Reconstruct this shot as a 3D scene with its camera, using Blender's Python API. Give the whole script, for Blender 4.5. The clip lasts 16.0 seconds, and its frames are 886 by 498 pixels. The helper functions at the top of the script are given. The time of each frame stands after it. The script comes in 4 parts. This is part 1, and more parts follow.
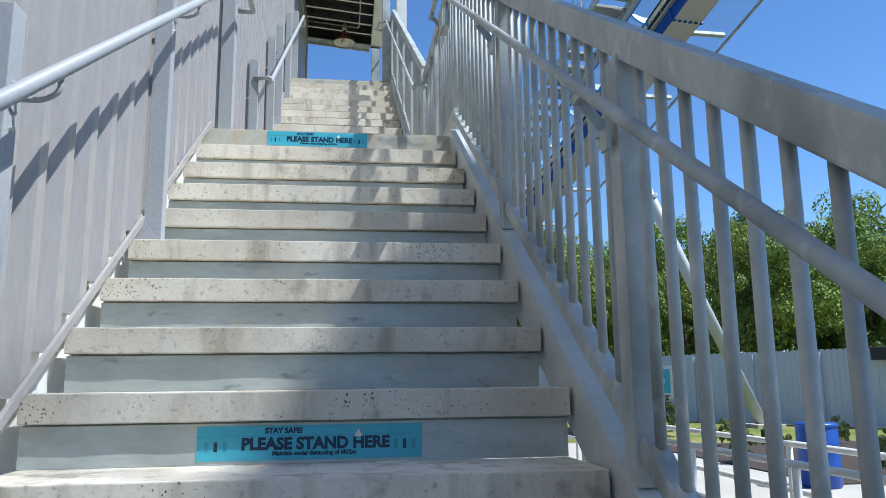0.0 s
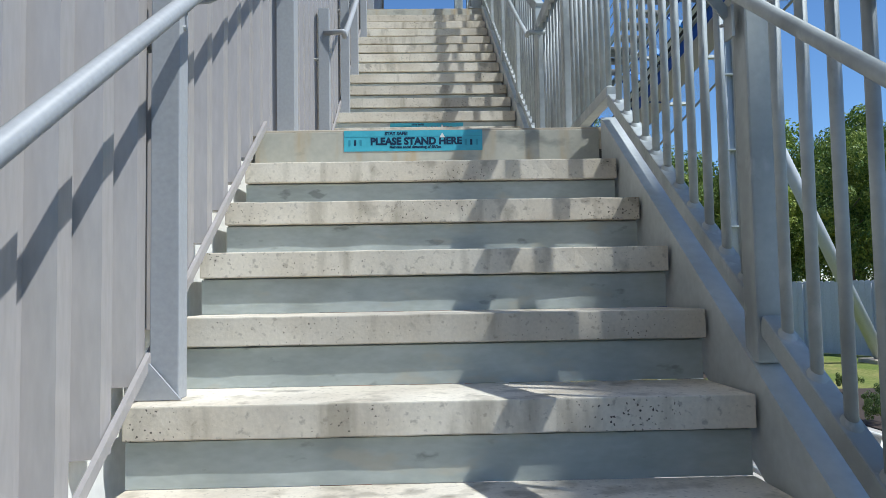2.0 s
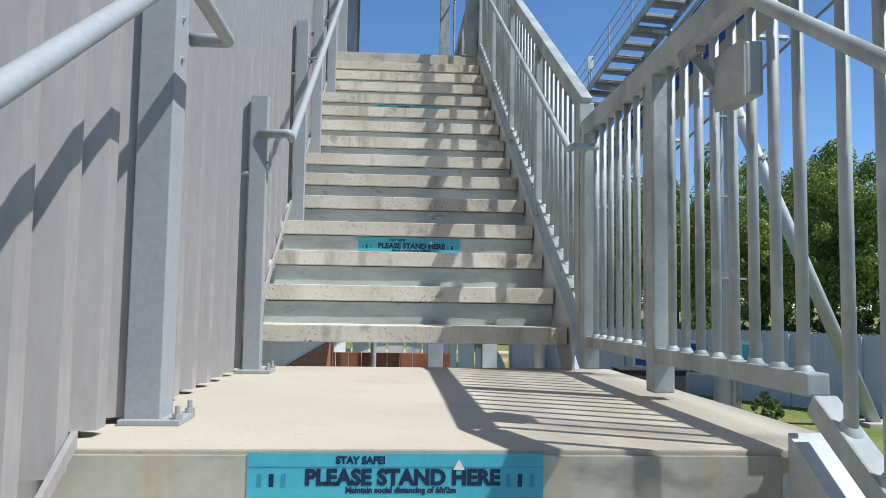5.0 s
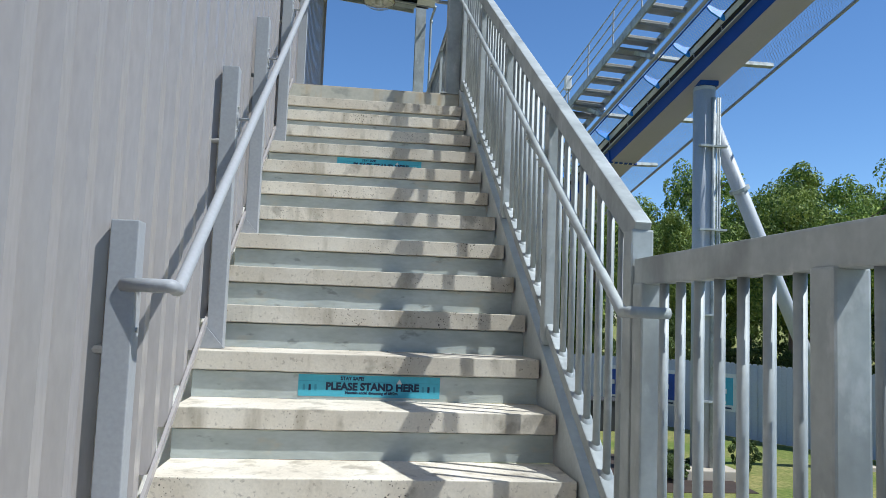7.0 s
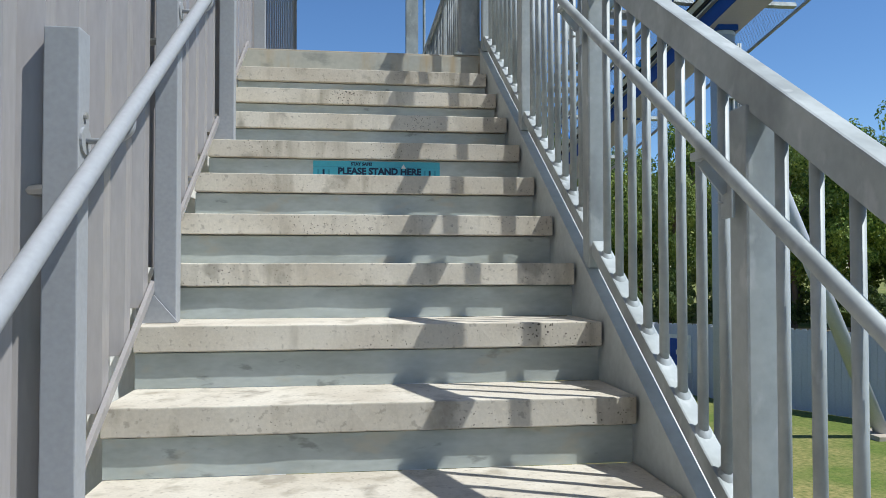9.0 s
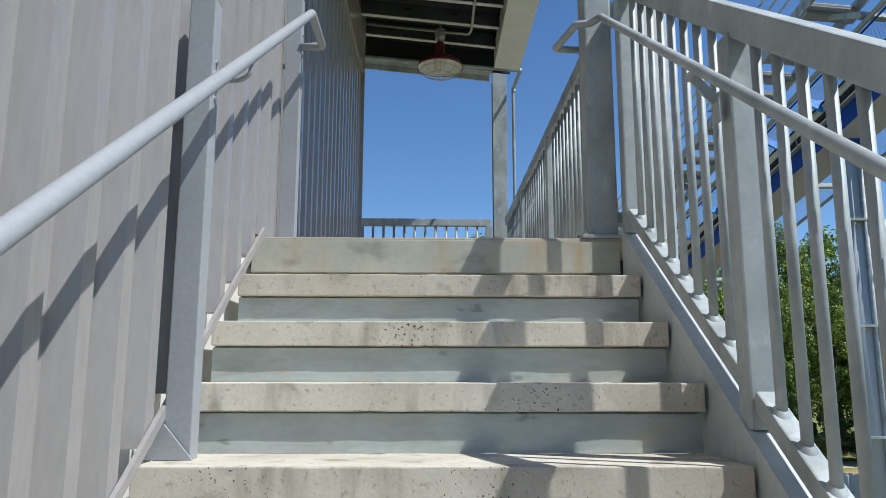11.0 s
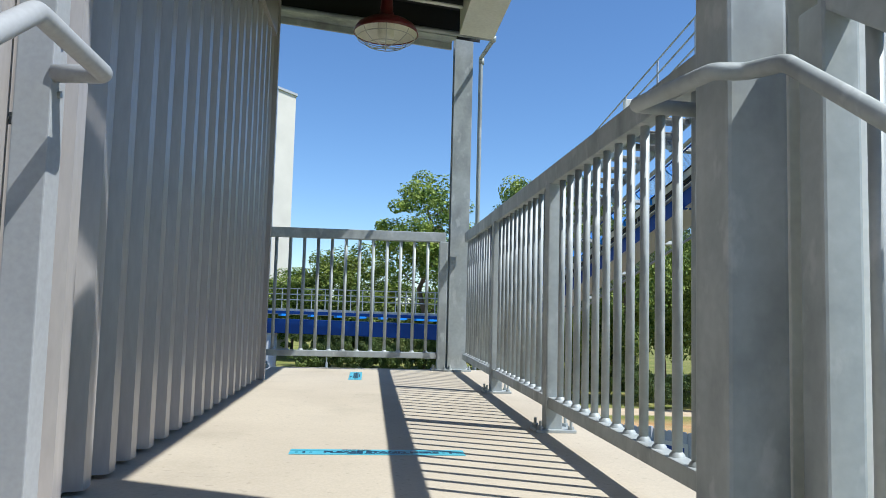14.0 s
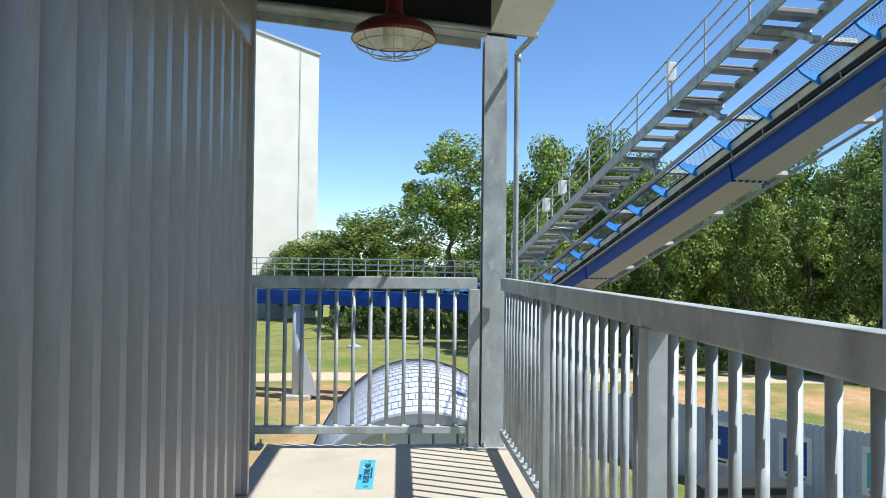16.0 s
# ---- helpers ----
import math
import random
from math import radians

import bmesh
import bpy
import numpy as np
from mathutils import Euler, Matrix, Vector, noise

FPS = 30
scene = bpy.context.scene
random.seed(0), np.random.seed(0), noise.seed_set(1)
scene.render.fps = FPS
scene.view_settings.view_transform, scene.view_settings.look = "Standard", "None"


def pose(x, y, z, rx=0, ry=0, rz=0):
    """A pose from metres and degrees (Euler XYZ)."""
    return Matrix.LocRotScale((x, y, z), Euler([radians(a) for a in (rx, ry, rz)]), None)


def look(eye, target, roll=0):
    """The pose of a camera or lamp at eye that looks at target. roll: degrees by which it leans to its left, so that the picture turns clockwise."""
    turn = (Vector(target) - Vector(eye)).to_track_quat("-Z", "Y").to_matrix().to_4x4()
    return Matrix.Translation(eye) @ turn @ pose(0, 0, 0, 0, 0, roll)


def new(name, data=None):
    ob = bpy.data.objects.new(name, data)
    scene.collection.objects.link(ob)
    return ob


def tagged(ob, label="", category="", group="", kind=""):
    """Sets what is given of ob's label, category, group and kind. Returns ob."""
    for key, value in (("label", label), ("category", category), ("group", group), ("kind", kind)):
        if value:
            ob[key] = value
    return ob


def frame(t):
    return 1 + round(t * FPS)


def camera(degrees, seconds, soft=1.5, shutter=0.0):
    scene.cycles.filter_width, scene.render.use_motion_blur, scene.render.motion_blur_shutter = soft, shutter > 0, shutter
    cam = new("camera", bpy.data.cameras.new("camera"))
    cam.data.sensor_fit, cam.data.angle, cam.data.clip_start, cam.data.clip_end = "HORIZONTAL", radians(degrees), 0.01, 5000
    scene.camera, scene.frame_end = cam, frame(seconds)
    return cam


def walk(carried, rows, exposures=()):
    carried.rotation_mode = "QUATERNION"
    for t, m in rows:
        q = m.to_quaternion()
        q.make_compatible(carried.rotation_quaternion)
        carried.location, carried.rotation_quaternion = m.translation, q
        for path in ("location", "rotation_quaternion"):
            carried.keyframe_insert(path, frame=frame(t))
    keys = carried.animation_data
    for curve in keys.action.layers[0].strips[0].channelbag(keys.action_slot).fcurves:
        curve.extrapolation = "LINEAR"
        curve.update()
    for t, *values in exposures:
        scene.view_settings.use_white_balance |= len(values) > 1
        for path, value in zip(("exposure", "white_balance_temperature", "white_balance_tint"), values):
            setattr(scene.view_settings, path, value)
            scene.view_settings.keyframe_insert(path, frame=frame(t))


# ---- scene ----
cam = camera(61.36, 16.0, 0.7)
# seconds, x, y, z, yaw, pitch, roll
ROWS = [
    (0, 0.7873, -4.2151, -1.4487, -7.65, 10.164, -0.663),
    (0.5, 0.76, -3.9609, -1.2866, -6.799, 9.553, -2.24),
    (1, 0.7569, -3.6584, -1.0915, -7.014, 6.772, -2.133),
    (1.5, 0.7071, -3.3453, -0.9011, -3.231, 3.809, -1.993),
    (2, 0.6622, -3.0508, -0.6801, -1.478, 3.398, -0.988),
    (2.5, 0.6424, -2.7728, -0.5159, -1.684, 4.914, -0.53),
    (3, 0.6548, -2.5367, -0.408, -4.972, 5.567, -0.044),
    (3.5, 0.6419, -2.2877, -0.2364, -5.288, 5.73, -0.301),
    (5.8, 0.6066, -1.0168, 0.5394, -3.259, 3.637, 1.335),
    (6, 0.6227, -0.9038, 0.6048, -4.328, 3.81, 1.327),
    (6.5, 0.6378, -0.6526, 0.7726, -4.026, 4.389, 1.089),
    (7, 0.6353, -0.3652, 0.9186, -6.36, 4.777, 2.149),
    (7.5, 0.6331, -0.0917, 1.1072, -7.243, 3.912, 1.985),
    (8, 0.6154, 0.2286, 1.2692, -8.985, 3.278, 1.311),
    (8.5, 0.6536, 0.6552, 1.3949, -9.957, 1.674, 1.262),
    (9, 0.6176, 1.2805, 1.4484, -7.132, 1.442, -0.056),
    (9.5, 0.6103, 1.9249, 1.5725, -5.487, 4.698, -0.27),
    (10, 0.6384, 2.3754, 1.8188, -0.626, 9.923, -0.078),
    (12.3, 0.7124, 3.5899, 2.6462, -3.592, 9.517, 1.712),
    (12.5, 0.7311, 3.74, 2.7327, -5.109, 8.149, 1.083),
    (13, 0.709, 4.0347, 2.8929, -5.477, 6.037, 0.484),
    (13.5, 0.7004, 4.3096, 3.0469, -7.273, 4.07, 1.984),
    (14, 0.6921, 4.5685, 3.2194, -5.48, 4.605, 1.505),
    (14.5, 0.7257, 4.8607, 3.3856, -7.256, 3.723, 1.357),
    (15, 0.7447, 5.1456, 3.5708, -5.823, 2.989, 0.588),
    (15.5, 0.7691, 5.4191, 3.7533, -5.168, 2.114, 0.773),
    (16, 0.7778, 5.6679, 3.899, -3.336, 1.142, 0.651),
]
EXPOSURES = [(0, 0.57, 5700, 6), (1.5, 0.31, 5800, 6), (3.5, 0.22, 5800, 6.5), (6, 0.32, 5900, 7), (7, 0.24, 5800, 6.5), (8.5, 0.15, 5900, 7), (10, 0.06, 5900, 7), (12.5, 0.28, 5900, 7), (14, 0.39, 5950, 7), (16, 0.58, 6000, 7.5)]
walk(cam, [(t, pose(x, y, z, 90 + pitch, 0, yaw) @ pose(0, 0, 0, 0, 0, roll)) for t, x, y, z, yaw, pitch, roll in ROWS], EXPOSURES)
# ---- end of walk ----
# ---- light ----
SUN_WAY = Vector((0.60, -0.275, 1.0)).normalized()
sun_data = bpy.data.lights.new("sun", "SUN")
sun_data.energy, sun_data.angle, sun_data.color = 5.0, radians(0.53), (1.0, 0.95, 0.87)
sun = new("sun", sun_data)
sun.matrix_world = look(SUN_WAY * 60, (0, 0, 0))
world = bpy.data.worlds.new("world")
scene.world = world
world.use_nodes = True
wn = world.node_tree.nodes
sky = wn.new("ShaderNodeTexSky")
sky.sky_type, sky.sun_disc = "NISHITA", False
sky.sun_elevation, sky.sun_rotation = math.asin(SUN_WAY.z), math.atan2(SUN_WAY.x, SUN_WAY.y)
sky.altitude = 1000
sky.air_density, sky.dust_density, sky.ozone_density = 1.0, 0.0, 4.0
deep = wn.new("ShaderNodeHueSaturation")
deep.inputs["Hue"].default_value, deep.inputs["Saturation"].default_value = 0.502, 1.08
world.node_tree.links.new(sky.outputs[0], deep.inputs["Color"])
world.node_tree.links.new(deep.outputs[0], wn["Background"].inputs[0])
wn["Background"].inputs[1].default_value = 0.119


# ---- materials ----
def material(name, color, rough=0.6, metal=0.0, second=None, scale=4.0, amount=0.5, fine=60.0, bump=0.1, spread=0.0, detail=5.0, object_space=True, stretch=(1, 1, 1), spec=0.5):
    """A base colour with broad stains of a second colour, fine grain in colour and relief, and a spread between pieces."""
    m = bpy.data.materials.new(name)
    m.use_nodes = True
    nt = m.node_tree
    n, link = nt.nodes, nt.links.new
    b = n["Principled BSDF"]
    b.inputs["Roughness"].default_value, b.inputs["Metallic"].default_value = rough, metal
    b.inputs["Specular IOR Level"].default_value = spec
    geo = n.new("ShaderNodeNewGeometry")
    mapping = n.new("ShaderNodeMapping")
    mapping.inputs["Scale"].default_value = stretch
    link(geo.outputs["Position"], mapping.inputs["Vector"])
    broad, grain = n.new("ShaderNodeTexNoise"), n.new("ShaderNodeTexNoise")
    broad.inputs["Scale"].default_value, broad.inputs["Detail"].default_value = scale, detail
    grain.inputs["Scale"].default_value, grain.inputs["Detail"].default_value = fine, 3.0
    link(mapping.outputs[0], broad.inputs["Vector"])
    link(mapping.outputs[0], grain.inputs["Vector"])
    ramp = n.new("ShaderNodeMapRange")
    ramp.inputs["From Min"].default_value, ramp.inputs["From Max"].default_value = 0.38, 0.66
    link(broad.outputs["Fac"], ramp.inputs["Value"])
    mix = n.new("ShaderNodeMix")
    mix.data_type = "RGBA"
    second = second or tuple(c * 0.75 for c in color)
    mix.inputs["A"].default_value, mix.inputs["B"].default_value = (*color, 1), (*second, 1)
    scaled = n.new("ShaderNodeMath")
    scaled.operation = "MULTIPLY"
    scaled.inputs[1].default_value = amount
    link(ramp.outputs[0], scaled.inputs[0])
    link(scaled.outputs[0], mix.inputs["Factor"])
    hsv = n.new("ShaderNodeHueSaturation")
    link(mix.outputs["Result"], hsv.inputs["Color"])
    value = n.new("ShaderNodeMapRange")
    value.inputs["To Min"].default_value, value.inputs["To Max"].default_value = 0.86, 1.14
    link(grain.outputs["Fac"], value.inputs["Value"])
    if spread:
        info, vary = n.new("ShaderNodeObjectInfo"), n.new("ShaderNodeMapRange")
        vary.inputs["To Min"].default_value, vary.inputs["To Max"].default_value = 1 - spread, 1 + spread
        link(info.outputs["Random"], vary.inputs["Value"])
        both = n.new("ShaderNodeMath")
        both.operation = "MULTIPLY"
        link(value.outputs[0], both.inputs[0])
        link(vary.outputs[0], both.inputs[1])
        link(both.outputs[0], hsv.inputs["Value"])
    else:
        link(value.outputs[0], hsv.inputs["Value"])
    link(hsv.outputs["Color"], b.inputs["Base Color"])
    if bump:
        relief = n.new("ShaderNodeBump")
        relief.inputs["Strength"].default_value, relief.inputs["Distance"].default_value = bump, 0.004
        link(grain.outputs["Fac"], relief.inputs["Height"])
        link(relief.outputs["Normal"], b.inputs["Normal"])
    return m


def pitted(m, scale, size, dark):
    """Small dark pits, as air bubbles leave in cast concrete; trodden surfaces are smoother."""
    n, link = m.node_tree.nodes, m.node_tree.links.new
    b = n["Principled BSDF"]
    old = b.inputs["Base Color"].links[0].from_socket
    geo, vor, thin, step = n.new("ShaderNodeNewGeometry"), n.new("ShaderNodeTexVoronoi"), n.new("ShaderNodeTexNoise"), n.new("ShaderNodeMath")
    vor.inputs["Scale"].default_value, thin.inputs["Scale"].default_value = scale, 3.0
    rough, push = n.new("ShaderNodeTexNoise"), n.new("ShaderNodeVectorMath")
    rough.inputs["Scale"].default_value, rough.inputs["Detail"].default_value = 90.0, 2.0
    push.operation = "MULTIPLY_ADD"
    push.inputs[1].default_value = (0.012, 0.012, 0.012)
    link(geo.outputs["Position"], rough.inputs["Vector"])
    link(rough.outputs["Color"], push.inputs[0])
    link(geo.outputs["Position"], push.inputs[2])
    link(push.outputs[0], vor.inputs["Vector"])
    link(geo.outputs["Position"], thin.inputs["Vector"])
    rng = n.new("ShaderNodeMapRange")
    rng.inputs["From Min"].default_value, rng.inputs["From Max"].default_value = 0.44, 0.74
    rng.inputs["To Min"].default_value, rng.inputs["To Max"].default_value = 0.0, size
    link(thin.outputs["Fac"], rng.inputs["Value"])
    step.operation = "LESS_THAN"
    link(vor.outputs["Distance"], step.inputs[0])
    face, less, keep = n.new("ShaderNodeSeparateXYZ"), n.new("ShaderNodeMapRange"), n.new("ShaderNodeMath")
    link(geo.outputs["True Normal"], face.inputs[0])
    less.inputs["From Min"].default_value, less.inputs["From Max"].default_value = 0.3, 0.9
    less.inputs["To Min"].default_value, less.inputs["To Max"].default_value = 1.0, 0.35
    link(face.outputs["Z"], less.inputs["Value"])
    keep.operation = "MULTIPLY"
    link(rng.outputs[0], keep.inputs[0])
    link(less.outputs[0], keep.inputs[1])
    link(keep.outputs[0], step.inputs[1])
    mix = n.new("ShaderNodeMix")
    mix.data_type = "RGBA"
    mix.inputs["B"].default_value = (*dark, 1)
    link(step.outputs[0], mix.inputs["Factor"])
    link(old, mix.inputs["A"])
    link(mix.outputs["Result"], b.inputs["Base Color"])
    return m


def stained(m, scale, lo, hi, amount, color, turn=(0, 0, 0), detail=5.0):
    """Stains or streaks of a colour, with a shape and size of their own."""
    n, link = m.node_tree.nodes, m.node_tree.links.new
    b = n["Principled BSDF"]
    old = b.inputs["Base Color"].links[0].from_socket
    geo, mapping, streak, rng, mix = n.new("ShaderNodeNewGeometry"), n.new("ShaderNodeMapping"), n.new("ShaderNodeTexNoise"), n.new("ShaderNodeMapRange"), n.new("ShaderNodeMix")
    mapping.inputs["Scale"].default_value, mapping.inputs["Rotation"].default_value = scale, turn
    streak.inputs["Scale"].default_value, streak.inputs["Detail"].default_value = 1.0, detail
    link(geo.outputs["Position"], mapping.inputs["Vector"])
    link(mapping.outputs[0], streak.inputs["Vector"])
    rng.inputs["From Min"].default_value, rng.inputs["From Max"].default_value, rng.inputs["To Max"].default_value = lo, hi, amount
    link(streak.outputs["Fac"], rng.inputs["Value"])
    mix.data_type = "RGBA"
    mix.inputs["B"].default_value = (*color, 1)
    link(rng.outputs[0], mix.inputs["Factor"])
    link(old, mix.inputs["A"])
    link(mix.outputs["Result"], b.inputs["Base Color"])
    return m


CONCRETE = material("cast_concrete", (0.66, 0.61, 0.515), 0.85, 0, (0.42, 0.36, 0.275), 3.2, 0.55, 110, 0.10, 0.10)
stained(CONCRETE, (12, 12, 2.5), 0.54, 0.70, 0.6, (0.25, 0.215, 0.155))
stained(CONCRETE, (7, 7, 7), 0.62, 0.70, 0.55, (0.20, 0.175, 0.135), detail=8.0)
stained(CONCRETE, (60, 60, 60), 0.60, 0.70, 0.5, (0.24, 0.21, 0.17), detail=3.0)
pitted(CONCRETE, 42, 0.15, (0.05, 0.042, 0.034))
pitted(CONCRETE, 75, 0.27, (0.10, 0.085, 0.07))
SLAB = material("landing_concrete", (0.48, 0.42, 0.33), 0.85, 0, (0.39, 0.335, 0.26), 1.6, 0.6, 120, 0.15)
stained(SLAB, (2.5, 2.5, 2.5), 0.56, 0.72, 0.35, (0.30, 0.26, 0.20), detail=8.0)
stained(SLAB, (40, 40, 40), 0.64, 0.72, 0.4, (0.26, 0.23, 0.18), detail=3.0)
GALV = material("galvanised_steel", (0.42, 0.45, 0.45), 0.6, 0.2, (0.30, 0.33, 0.335), 7, 0.6, 45, 0.05, spec=0.3)
stained(GALV, (5, 5, 2.5), 0.50, 0.68, 0.65, (0.19, 0.205, 0.205), detail=8.0)
stained(GALV, (16, 16, 9), 0.60, 0.68, 0.5, (0.55, 0.57, 0.57), detail=6.0)
PALEZINC = material("pale_zinc", (0.70, 0.70, 0.66), 0.5, 0.15, (0.55, 0.54, 0.49), 4, 0.5, 45, 0.05)
PLATE = material("galvanised_plate", (0.46, 0.50, 0.48), 0.55, 0.2, (0.36, 0.39, 0.36), 5, 0.7, 30, 0.06, 0.06, stretch=(1, 1, 2.5), spec=0.3)
stained(PLATE, (4, 4, 11), 0.55, 0.70, 0.5, (0.27, 0.29, 0.27), detail=7.0)
stained(PLATE, (10, 10, 22), 0.65, 0.72, 0.5, (0.12, 0.125, 0.11), (0, radians(35), 0))
stained(PLATE, (6, 6, 14), 0.62, 0.70, 0.5, (0.50, 0.46, 0.36), (0, radians(-20), 0))
CHANNEL = material("weathered_channel", (0.50, 0.48, 0.40), 0.55, 0.2, (0.38, 0.38, 0.33), 4, 0.6, 35, 0.08)
stained(CHANNEL, (9, 9, 1.6), 0.54, 0.68, 0.6, (0.46, 0.33, 0.17))
stained(CHANNEL, (5, 5, 9), 0.58, 0.68, 0.6, (0.20, 0.21, 0.19), detail=8.0)
CHANNELPLATE = material("bright_galvanised_channel", (0.54, 0.57, 0.57), 0.5, 0.2, (0.42, 0.45, 0.455), 6, 0.6, 40, 0.05, spec=0.35)
# zinc with the shade under the canopy put into its colour
SHADEZINC = material("shade_toned_zinc", (0.10, 0.108, 0.112), 0.45, 0.4, (0.06, 0.065, 0.068), 6, 0.7, 40, 0.05)
# near-black: the shade in the gap under a landing, put into the colour
SHADED = material("shade_dark_steel", (0.06, 0.058, 0.055), 0.8)
PAINTED = material("grey_painted_steel", (0.335, 0.345, 0.36), 0.5, 0.0, (0.305, 0.315, 0.33), 6, 0.5, 80, 0.03, spec=0.35)
WALLPAINT = material("grey_wall_sheet", (0.332, 0.310, 0.300), 0.27, 0.0, (0.302, 0.282, 0.273), 1.2, 0.6, 70, 0.012, stretch=(1, 1, 0.2), spec=0.55)
FLASH = material("white_flashing", (0.8, 0.79, 0.75), 0.5, 0, None, 3, 0.3, 40, 0.02)
DARK = material("dark_gap", (0.03, 0.03, 0.03), 0.8)
BLUE = material("blue_track_paint", (0.004, 0.048, 0.26), 0.5, 0, (0.003, 0.036, 0.20), 2, 0.5, 40, 0.03, spec=0.25)
BRIGHTBLUE = material("bright_blue_bracket", (0.025, 0.27, 0.85), 0.4, 0, (0.02, 0.16, 0.6), 2, 0.4, 40, 0.02)
MAUVE = material("grey_primer", (0.38, 0.36, 0.47), 0.6, 0, (0.33, 0.32, 0.41), 1, 0.4, 30, 0.03)
STEEL = material("weathered_steel", (0.34, 0.35, 0.36), 0.55, 0.4, (0.26, 0.26, 0.26), 3, 0.5, 40, 0.05)
CREAM = material("light_rail_top", (0.70, 0.68, 0.60), 0.6, 0.1, (0.40, 0.37, 0.32), 3, 0.5, 30, 0.05)
# deck and end fascia: the canopy's shade is put into this near-black base
DECK = material("shade_dark_deck", (0.035, 0.036, 0.038), 0.6, 0.2, (0.022, 0.023, 0.024), 3, 0.5, 40, 0.05)
WHITE = material("white_sheet", (0.69, 0.655, 0.58), 0.6, 0, (0.66, 0.625, 0.55), 0.3, 0.4, 0.4, 0.0)
COLUMN = material("pale_column_paint", (0.44, 0.46, 0.49), 0.5, 0, (0.38, 0.40, 0.43), 1.2, 0.5, 30, 0.02)
VINYL = material("grey_vinyl_fence", (0.47, 0.48, 0.52), 0.5, 0, (0.43, 0.44, 0.48), 0.8, 0.5, 20, 0.02, 0.03)
WOOD = material("red_brown_board", (0.30, 0.13, 0.06), 0.7, 0, (0.22, 0.09, 0.04), 3, 0.6, 40, 0.2, 0.15, stretch=(6, 6, 0.5))
STICKER = material("cyan_sticker", (0.085, 0.41, 0.52), 0.35, 0, (0.07, 0.36, 0.47), 8, 0.4, 60, 0.01)
NAVY = material("navy_print", (0.006, 0.022, 0.06), 0.4)
PRINTLINE = material("teal_print", (0.05, 0.28, 0.38), 0.4)
RED = material("dark_red_enamel", (0.13, 0.012, 0.014), 0.3, 0, (0.10, 0.01, 0.012), 4, 0.4, 50, 0.02)
ENAMEL = material("white_enamel", (0.75, 0.73, 0.66), 0.35)
WIRE = material("zinc_wire", (0.5, 0.5, 0.48), 0.4, 0.7)
FOIL = material("silver_shingle", (0.50, 0.515, 0.555), 0.5, 0.0, (0.42, 0.43, 0.48), 2, 0.4, 20, 0.02, 0.05)
BARREL = material("blue_plastic", (0.01, 0.06, 0.30), 0.4)
PAVING = material("pale_paving", (0.44, 0.41, 0.36), 0.85, 0, (0.36, 0.335, 0.29), 1.0, 0.5, 40, 0.15)
SOIL = material("dark_mulch", (0.05, 0.032, 0.022), 0.95, 0, (0.03, 0.02, 0.015), 3, 0.6, 40, 0.5)
BARK = material("bark", (0.16, 0.12, 0.09), 0.9, 0, (0.10, 0.075, 0.055), 4, 0.6, 20, 0.5, stretch=(1, 1, 0.3))


def leaf_material(name, a, b, c):
    m = bpy.data.materials.new(name)
    m.use_nodes = True
    n, link = m.node_tree.nodes, m.node_tree.links.new
    bs = n["Principled BSDF"]
    bs.inputs["Roughness"].default_value, bs.inputs["Specular IOR Level"].default_value = 0.55, 0.35
    geo, ramp = n.new("ShaderNodeNewGeometry"), n.new("ShaderNodeValToRGB")
    ramp.color_ramp.elements[0].color, ramp.color_ramp.elements[1].color = (*a, 1), (*c, 1)
    ramp.color_ramp.elements.new(0.5).color = (*b, 1)
    link(geo.outputs["Random Per Island"], ramp.inputs["Fac"])
    hsv, info, rng = n.new("ShaderNodeHueSaturation"), n.new("ShaderNodeObjectInfo"), n.new("ShaderNodeMapRange")
    rng.inputs["To Min"].default_value, rng.inputs["To Max"].default_value = 0.75, 1.2
    link(info.outputs["Random"], rng.inputs["Value"])
    link(rng.outputs[0], hsv.inputs["Value"])
    patch, far, tone = n.new("ShaderNodeTexNoise"), n.new("ShaderNodeMapRange"), n.new("ShaderNodeMix")
    patch.inputs["Scale"].default_value, patch.inputs["Detail"].default_value = 0.45, 3.0
    link(geo.outputs["Position"], patch.inputs["Vector"])
    far.inputs["From Min"].default_value, far.inputs["From Max"].default_value = 0.50, 0.74
    link(patch.outputs["Fac"], far.inputs["Value"])
    tone.data_type = "RGBA"
    tone.inputs["B"].default_value = (c[0] * 1.15, c[1] * 1.1, c[2], 1)
    link(ramp.outputs["Color"], tone.inputs["A"])
    link(far.outputs[0], tone.inputs["Factor"])
    link(tone.outputs["Result"], hsv.inputs["Color"])
    link(hsv.outputs["Color"], bs.inputs["Base Color"])
    thin, add = n.new("ShaderNodeBsdfTranslucent"), n.new("ShaderNodeMixShader")
    link(hsv.outputs["Color"], thin.inputs["Color"])
    add.inputs[0].default_value = 0.22
    link(bs.outputs[0], add.inputs[1])
    link(thin.outputs[0], add.inputs[2])
    link(add.outputs[0], n["Material Output"].inputs["Surface"])
    return m


LEAF = leaf_material("tree_leaf", (0.04, 0.09, 0.014), (0.13, 0.21, 0.034), (0.34, 0.41, 0.085))
BUSH = leaf_material("shrub_leaf", (0.03, 0.06, 0.012), (0.065, 0.11, 0.025), (0.17, 0.22, 0.06))


